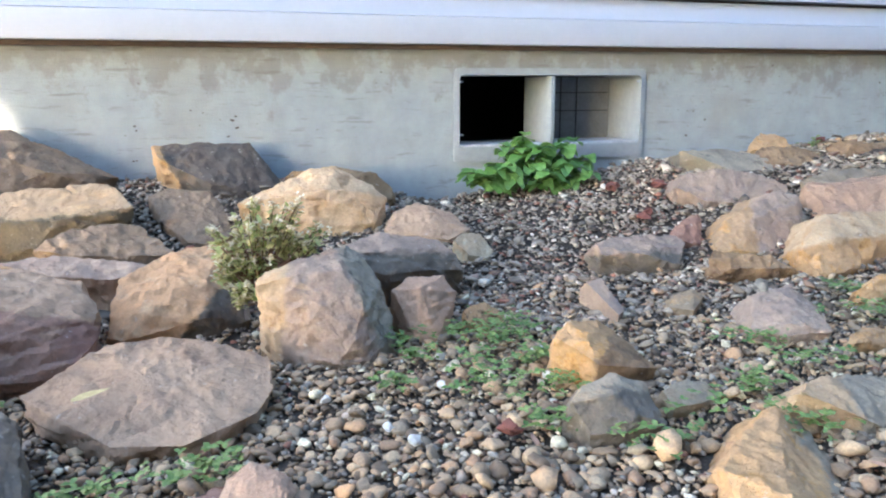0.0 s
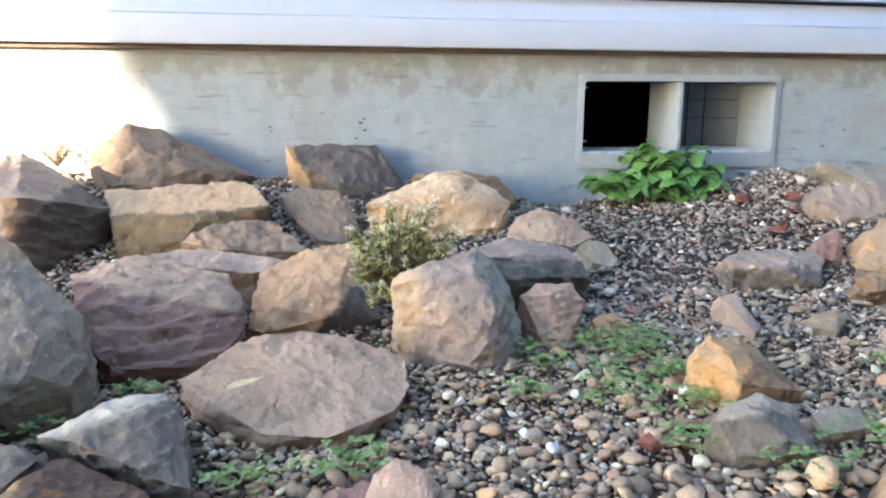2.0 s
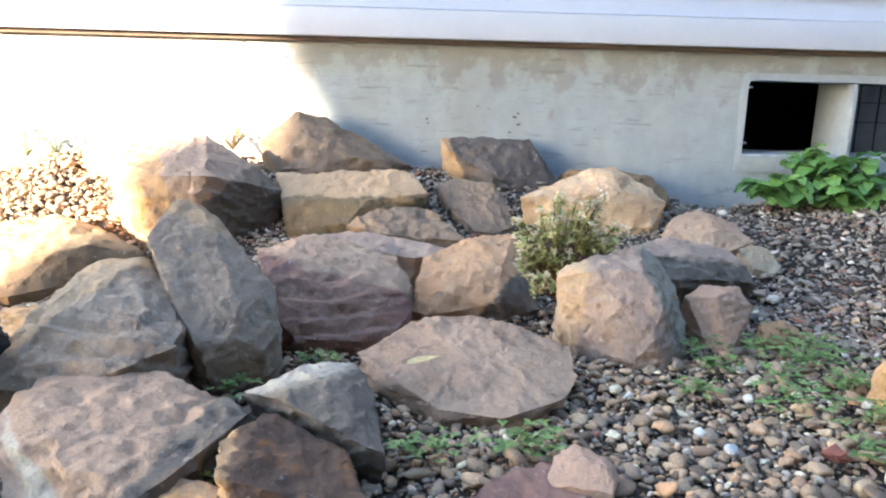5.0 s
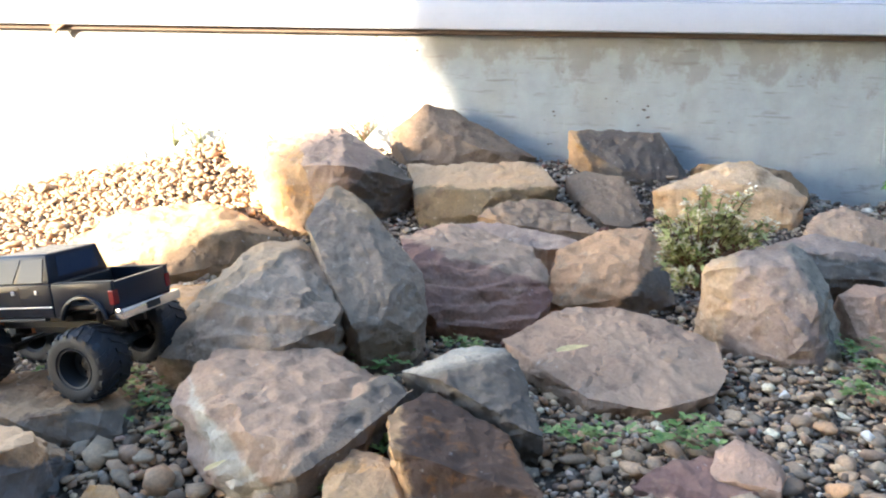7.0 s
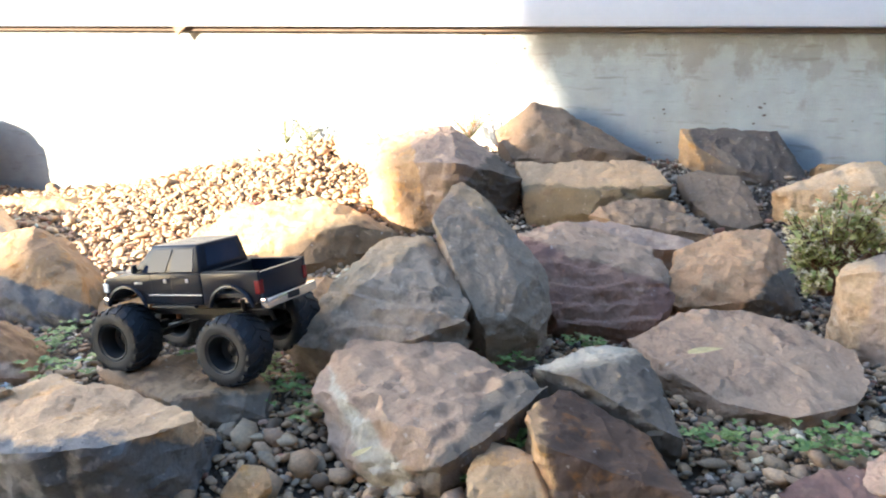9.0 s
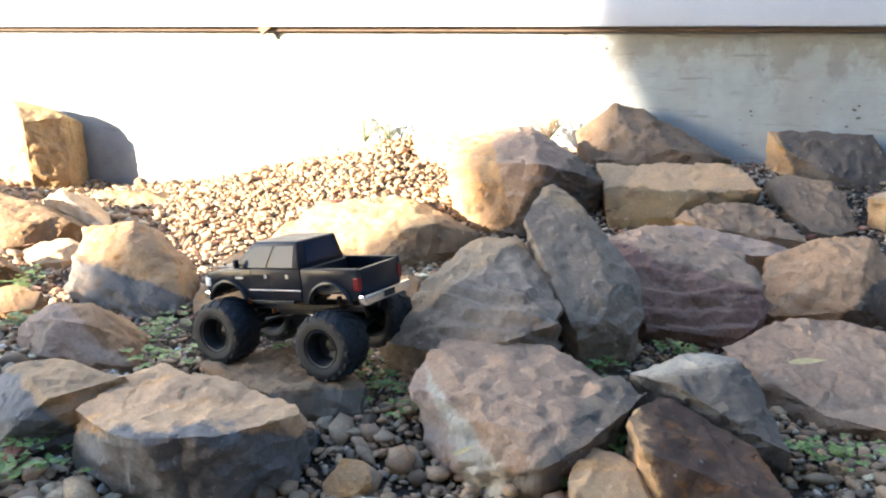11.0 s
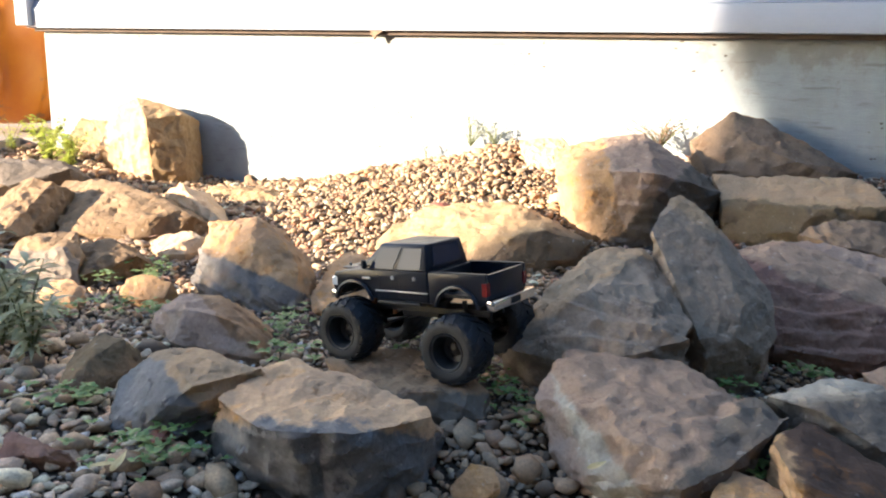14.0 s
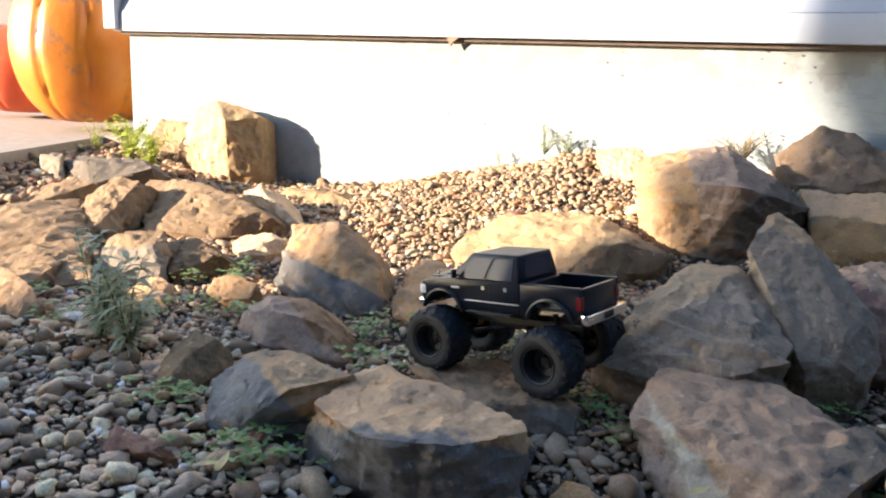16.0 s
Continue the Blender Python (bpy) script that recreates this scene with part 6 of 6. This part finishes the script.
def build_truck(m):
    truck = tagged(new("toy_truck"), "black toy pickup truck on oversized lugged tyres, on a slab", "toy truck")
    hw = 0.0355
    front, cab_back, rear = 0.088, -0.027, -0.089
    # hood, fenders and doors
    outline = [(0.0865, 0.0625), (front, 0.070), (front - 0.001, 0.080), (0.086, 0.0845), (0.072, 0.0872), (0.053, 0.0890), (cab_back, 0.0890), (cab_back, 0.060)]
    outline += arc(0.061, 0.054, 0.0225, 162, 24, 12)
    body = part("body", soften(add_prism(bmesh.new(), outline, -hw, hw), 0.0014), BODY, truck, "glossy black body shell", smooth=32)
    part("hood", soften(box((0.056, -0.024, 0.0868), (0.085, 0.024, 0.0885)), 0.0012), BODY, body, smooth=35)
    for y in (-0.012, 0.012):
        part("hood_vent", box((0.062, y - 0.003, 0.0884), (0.072, y + 0.003, 0.0894), 0.0004), PLASTIC, body)
    for y in (-0.016, 0.016):
        part("body_pin", box((0.080, y - 0.0012, 0.0880), (0.0824, y + 0.0012, 0.0912), 0.0004), STEEL, body, "small metal body pin")
    # cab
    cab = bmesh.new()
    low = [(0.054, -0.0345, 0.088), (0.054, 0.0345, 0.088), (cab_back, 0.0345, 0.088), (cab_back, -0.0345, 0.088)]
    top = [(0.029, -0.0285, 0.1135), (0.029, 0.0285, 0.1135), (-0.023, 0.0285, 0.1135), (-0.023, -0.0285, 0.1135)]
    vl, vt = [cab.verts.new(p) for p in low], [cab.verts.new(p) for p in top]
    cab.faces.new(vt)
    cab.faces.new(vl[::-1])
    for i in range(4):
        cab.faces.new((vl[i], vl[(i + 1) % 4], vt[(i + 1) % 4], vt[i]))
    bmesh.ops.recalc_face_normals(cab, faces=cab.faces)
    soften(cab, 0.0022, 3)
    cabin = part("cab", cab, BODY, truck, smooth=40)
    for y in (-0.019, -0.0095, 0.0, 0.0095, 0.019):
        part("roof_rib", box((-0.019, y - 0.0012, 0.1133), (0.025, y + 0.0012, 0.1138), 0.0002), BODY, cabin)

    def on(i, j, u, w):
        a, b = Vector(low[i]).lerp(Vector(low[j]), u), Vector(top[i]).lerp(Vector(top[j]), u)
        return a.lerp(b, w)

    part("windshield", slab_on([on(0, 1, 0.09, 0.1), on(0, 1, 0.91, 0.1), on(0, 1, 0.91, 0.88), on(0, 1, 0.09, 0.88)], 0.0006, 0.0012), TINT, cabin, "dark tinted windshield")
    part("rear_window", slab_on([on(2, 3, 0.15, 0.2), on(2, 3, 0.85, 0.2), on(2, 3, 0.85, 0.85), on(2, 3, 0.15, 0.85)], 0.0006, 0.0012), TINT, cabin)
    for i, j in ((1, 2), (3, 0)):
        for u0, u1, s0, s1 in ((0.16, 0.50, 0.10, 0.50), (0.56, 0.90, 0.56, 0.92)):
            if i == 3:
                u0, u1, s0, s1 = 1 - u1, 1 - u0, 1 - s1, 1 - s0
            part("side_window", slab_on([on(i, j, u0, 0.08), on(i, j, u1, 0.08), on(i, j, s1, 0.84), on(i, j, s0, 0.84)], 0.0006, 0.0012), TINT, cabin)
    # bed
    side = [(cab_back - 0.0008, 0.0885), (cab_back - 0.0008, 0.060)] + arc(-0.058, 0.054, 0.0222, 16, 164, 12) + [(-0.0855, 0.0625), (rear, 0.068), (rear, 0.0885)]
    bed = part("bed", box((rear + 0.002, -hw + 0.003, 0.0665), (cab_back - 0.0008, hw - 0.003, 0.0695)), PLASTIC, truck, "open black cargo bed")
    for y0, y1 in ((-hw, -hw + 0.0038), (hw - 0.0038, hw)):
        part("bed_side", soften(add_prism(bmesh.new(), side, y0, y1), 0.0009), BODY, bed, smooth=35)
    part("tailgate", box((rear, -hw + 0.004, 0.066), (rear + 0.0035, hw - 0.004, 0.0885), 0.0008), BODY, bed, smooth=35)
    part("bed_front", box((cab_back - 0.005, -hw + 0.004, 0.069), (cab_back - 0.001, hw - 0.004, 0.088), 0.0006), PLASTIC, bed)
    part("spare_mount", lathe([(-0.0045, 0.0), (-0.0045, 0.0075), (0.0, 0.0085), (0.0, 0.0)], 20), PLASTIC, bed, at=(-0.045, 0.022, 0.078))
    for y in (-hw, hw):
        s = 1 if y > 0 else -1
        part("bed_rail", box((rear, min(y, y - s * 0.0045), 0.0884), (cab_back - 0.002, max(y, y - s * 0.0045), 0.0897), 0.0005), PLASTIC, bed)
        # flares, trim, handles, mirrors
        for cx in (0.061, -0.058):
            flare = bmesh.new()
            pts = arc(cx, 0.054, 0.0232, 168, 12, 14)
            add_tube(flare, [(px, y + s * 0.0008, pz) for px, pz in pts], 0.0019, 0.0019, 6)
            part("fender_flare", flare, BODY, truck, smooth=50)
        for x in (0.011, -0.014):
            part("door_handle", box((x, min(y, y + s * 0.0012), 0.0805), (x + 0.003, max(y, y + s * 0.0012), 0.0840), 0.0003), SILVER, body, "silver door handle")
        for x in (0.030, 0.006):
            part("door_seam", box((x, min(y - s * 0.0004, y + s * 0.0002), 0.063), (x + 0.0005, max(y - s * 0.0004, y + s * 0.0002), 0.0885)), PLASTIC, body)
        part("side_trim", box((cab_back, min(y, y + s * 0.0007), 0.0688), (0.034, max(y, y + s * 0.0007), 0.0700), 0.0002), SILVER, body, "thin silver trim line")
        part("fender_badge", box((0.040, min(y, y + s * 0.0006), 0.0795), (0.050, max(y, y + s * 0.0006), 0.0815), 0.0002), SILVER, body, "small silver badge bar")
        mirror = part("mirror", box((0.041, min(y + s * 0.002, y + s * 0.007), 0.0905), (0.0445, max(y + s * 0.002, y + s * 0.007), 0.0985), 0.0009), PLASTIC, truck, smooth=40)
        part("mirror_arm", box((0.042, min(y - s * 0.003, y + s * 0.003), 0.0915), (0.0435, max(y - s * 0.003, y + s * 0.003), 0.093), 0.0003), PLASTIC, mirror)
        part("tail_light", box((rear - 0.0008, min(y + s * 0.0004, y - s * 0.006), 0.070), (rear + 0.0045, max(y + s * 0.0004, y - s * 0.006), 0.082), 0.0007), RED_LAMP, truck, "red tail light")
        part("headlight", box((front - 0.006, min(y - s * 0.0095, y + s * 0.0006), 0.0715), (front + 0.0012, max(y - s * 0.0095, y + s * 0.0006), 0.0805), 0.0012), LAMP, truck, "clear headlight", smooth=40)
        part("sill_step", box((-0.018, min(y - s * 0.004, y + s * 0.001), 0.0575), (0.032, max(y - s * 0.004, y + s * 0.001), 0.0600), 0.0006), PLASTIC, truck)
    # front and rear ends
    grille = part("grille", soften(box((front - 0.002, -0.0255, 0.0685), (front + 0.0018, 0.0255, 0.0835)), 0.0012), CHROME, truck, "chrome grille", smooth=40)
    for z in (0.0715, 0.0755, 0.0795):
        for y in (-0.013, 0.013):
            part("grille_slot", box((front + 0.0012, y - 0.0105, z - 0.0009), (front + 0.0022, y + 0.0105, z + 0.0009), 0.0003), PLASTIC, grille)
    part("front_bumper", soften(box((front - 0.005, -0.036, 0.0590), (front + 0.004, 0.036, 0.0668)), 0.0016), CHROME, truck, "chrome front bumper", smooth=40)
    bumper = part("rear_bumper", soften(box((rear - 0.0085, -0.037, 0.0580), (rear - 0.0005, 0.037, 0.0670)), 0.0014), CHROME, truck, "chrome rear bumper", smooth=40)
    part("number_plate", box((rear - 0.0092, -0.008, 0.0600), (rear - 0.0084, 0.008, 0.0655)), PLASTIC, bumper)
    # chassis, axles, shocks
    for y in (-0.011, 0.011):
        part("chassis_rail", box((-0.078, y - 0.0018, 0.0455), (0.082, y + 0.0018, 0.0515), 0.0006), PLASTIC, truck)
    part("gearbox", soften(box((-0.020, -0.011, 0.040), (0.024, 0.011, 0.056)), 0.002), PLASTIC, truck, smooth=40)
    part("battery", soften(box((0.024, -0.013, 0.0515), (0.056, 0.013, 0.062)), 0.0015), PLASTIC, truck, smooth=40)
    part("sticker", box((0.0, -0.0192, 0.0555), (0.013, -0.0185, 0.0605)), YELLOW, truck, "yellow sticker with unreadable print")
    part("side_tray", box((-0.018, -0.0185, 0.052), (0.022, -0.011, 0.0585), 0.0008), PLASTIC, truck)
    for x in (-0.058, 0.058):
        axle = part("axle", lathe([(-0.032, 0.0), (-0.032, 0.0032), (-0.010, 0.0040), (-0.006, 0.0075), (0.006, 0.0075), (0.010, 0.0040), (0.032, 0.0032), (0.032, 0.0)], 16), PLASTIC, truck, at=(x, 0, 0.029), smooth=40)
        for s in (-1, 1):
            shock = bmesh.new()
            add_tube(shock, [(x, s * 0.021, 0.033), (x - 0.006 * (1 if x > 0 else -1), s * 0.014, 0.060)], 0.0024, 0.0024, 8)
            part("shock", shock, COPPER if x > 0 else PLASTIC, truck, smooth=50)
            link = bmesh.new()
            add_tube(link, [(x * 0.9, s * 0.016, 0.028), (x * 0.15, s * 0.009, 0.043)], 0.0013, 0.0013, 6)
            part("link", link, STEEL if x < 0 else PLASTIC, truck, smooth=50)
    drive = bmesh.new()
    add_tube(drive, [(-0.052, 0, 0.031), (0.0, 0, 0.042), (0.052, 0, 0.031)], 0.0017, 0.0017, 8)
    part("drive_shaft", drive, STEEL, truck, smooth=50)
    for x in (-0.058, 0.058):
        for s in (-1, 1):
            build_wheel(truck, x + (0.007 if x > 0 else 0), s * 0.0395, s, -0.007 if x < 0 < s else 0.0)
    truck.matrix_world = m
    return truck


build_truck(pose(-1.018, -0.884, -0.0895, 1.4, 7.5, 170.7) @ Matrix.Scale(0.97, 4))
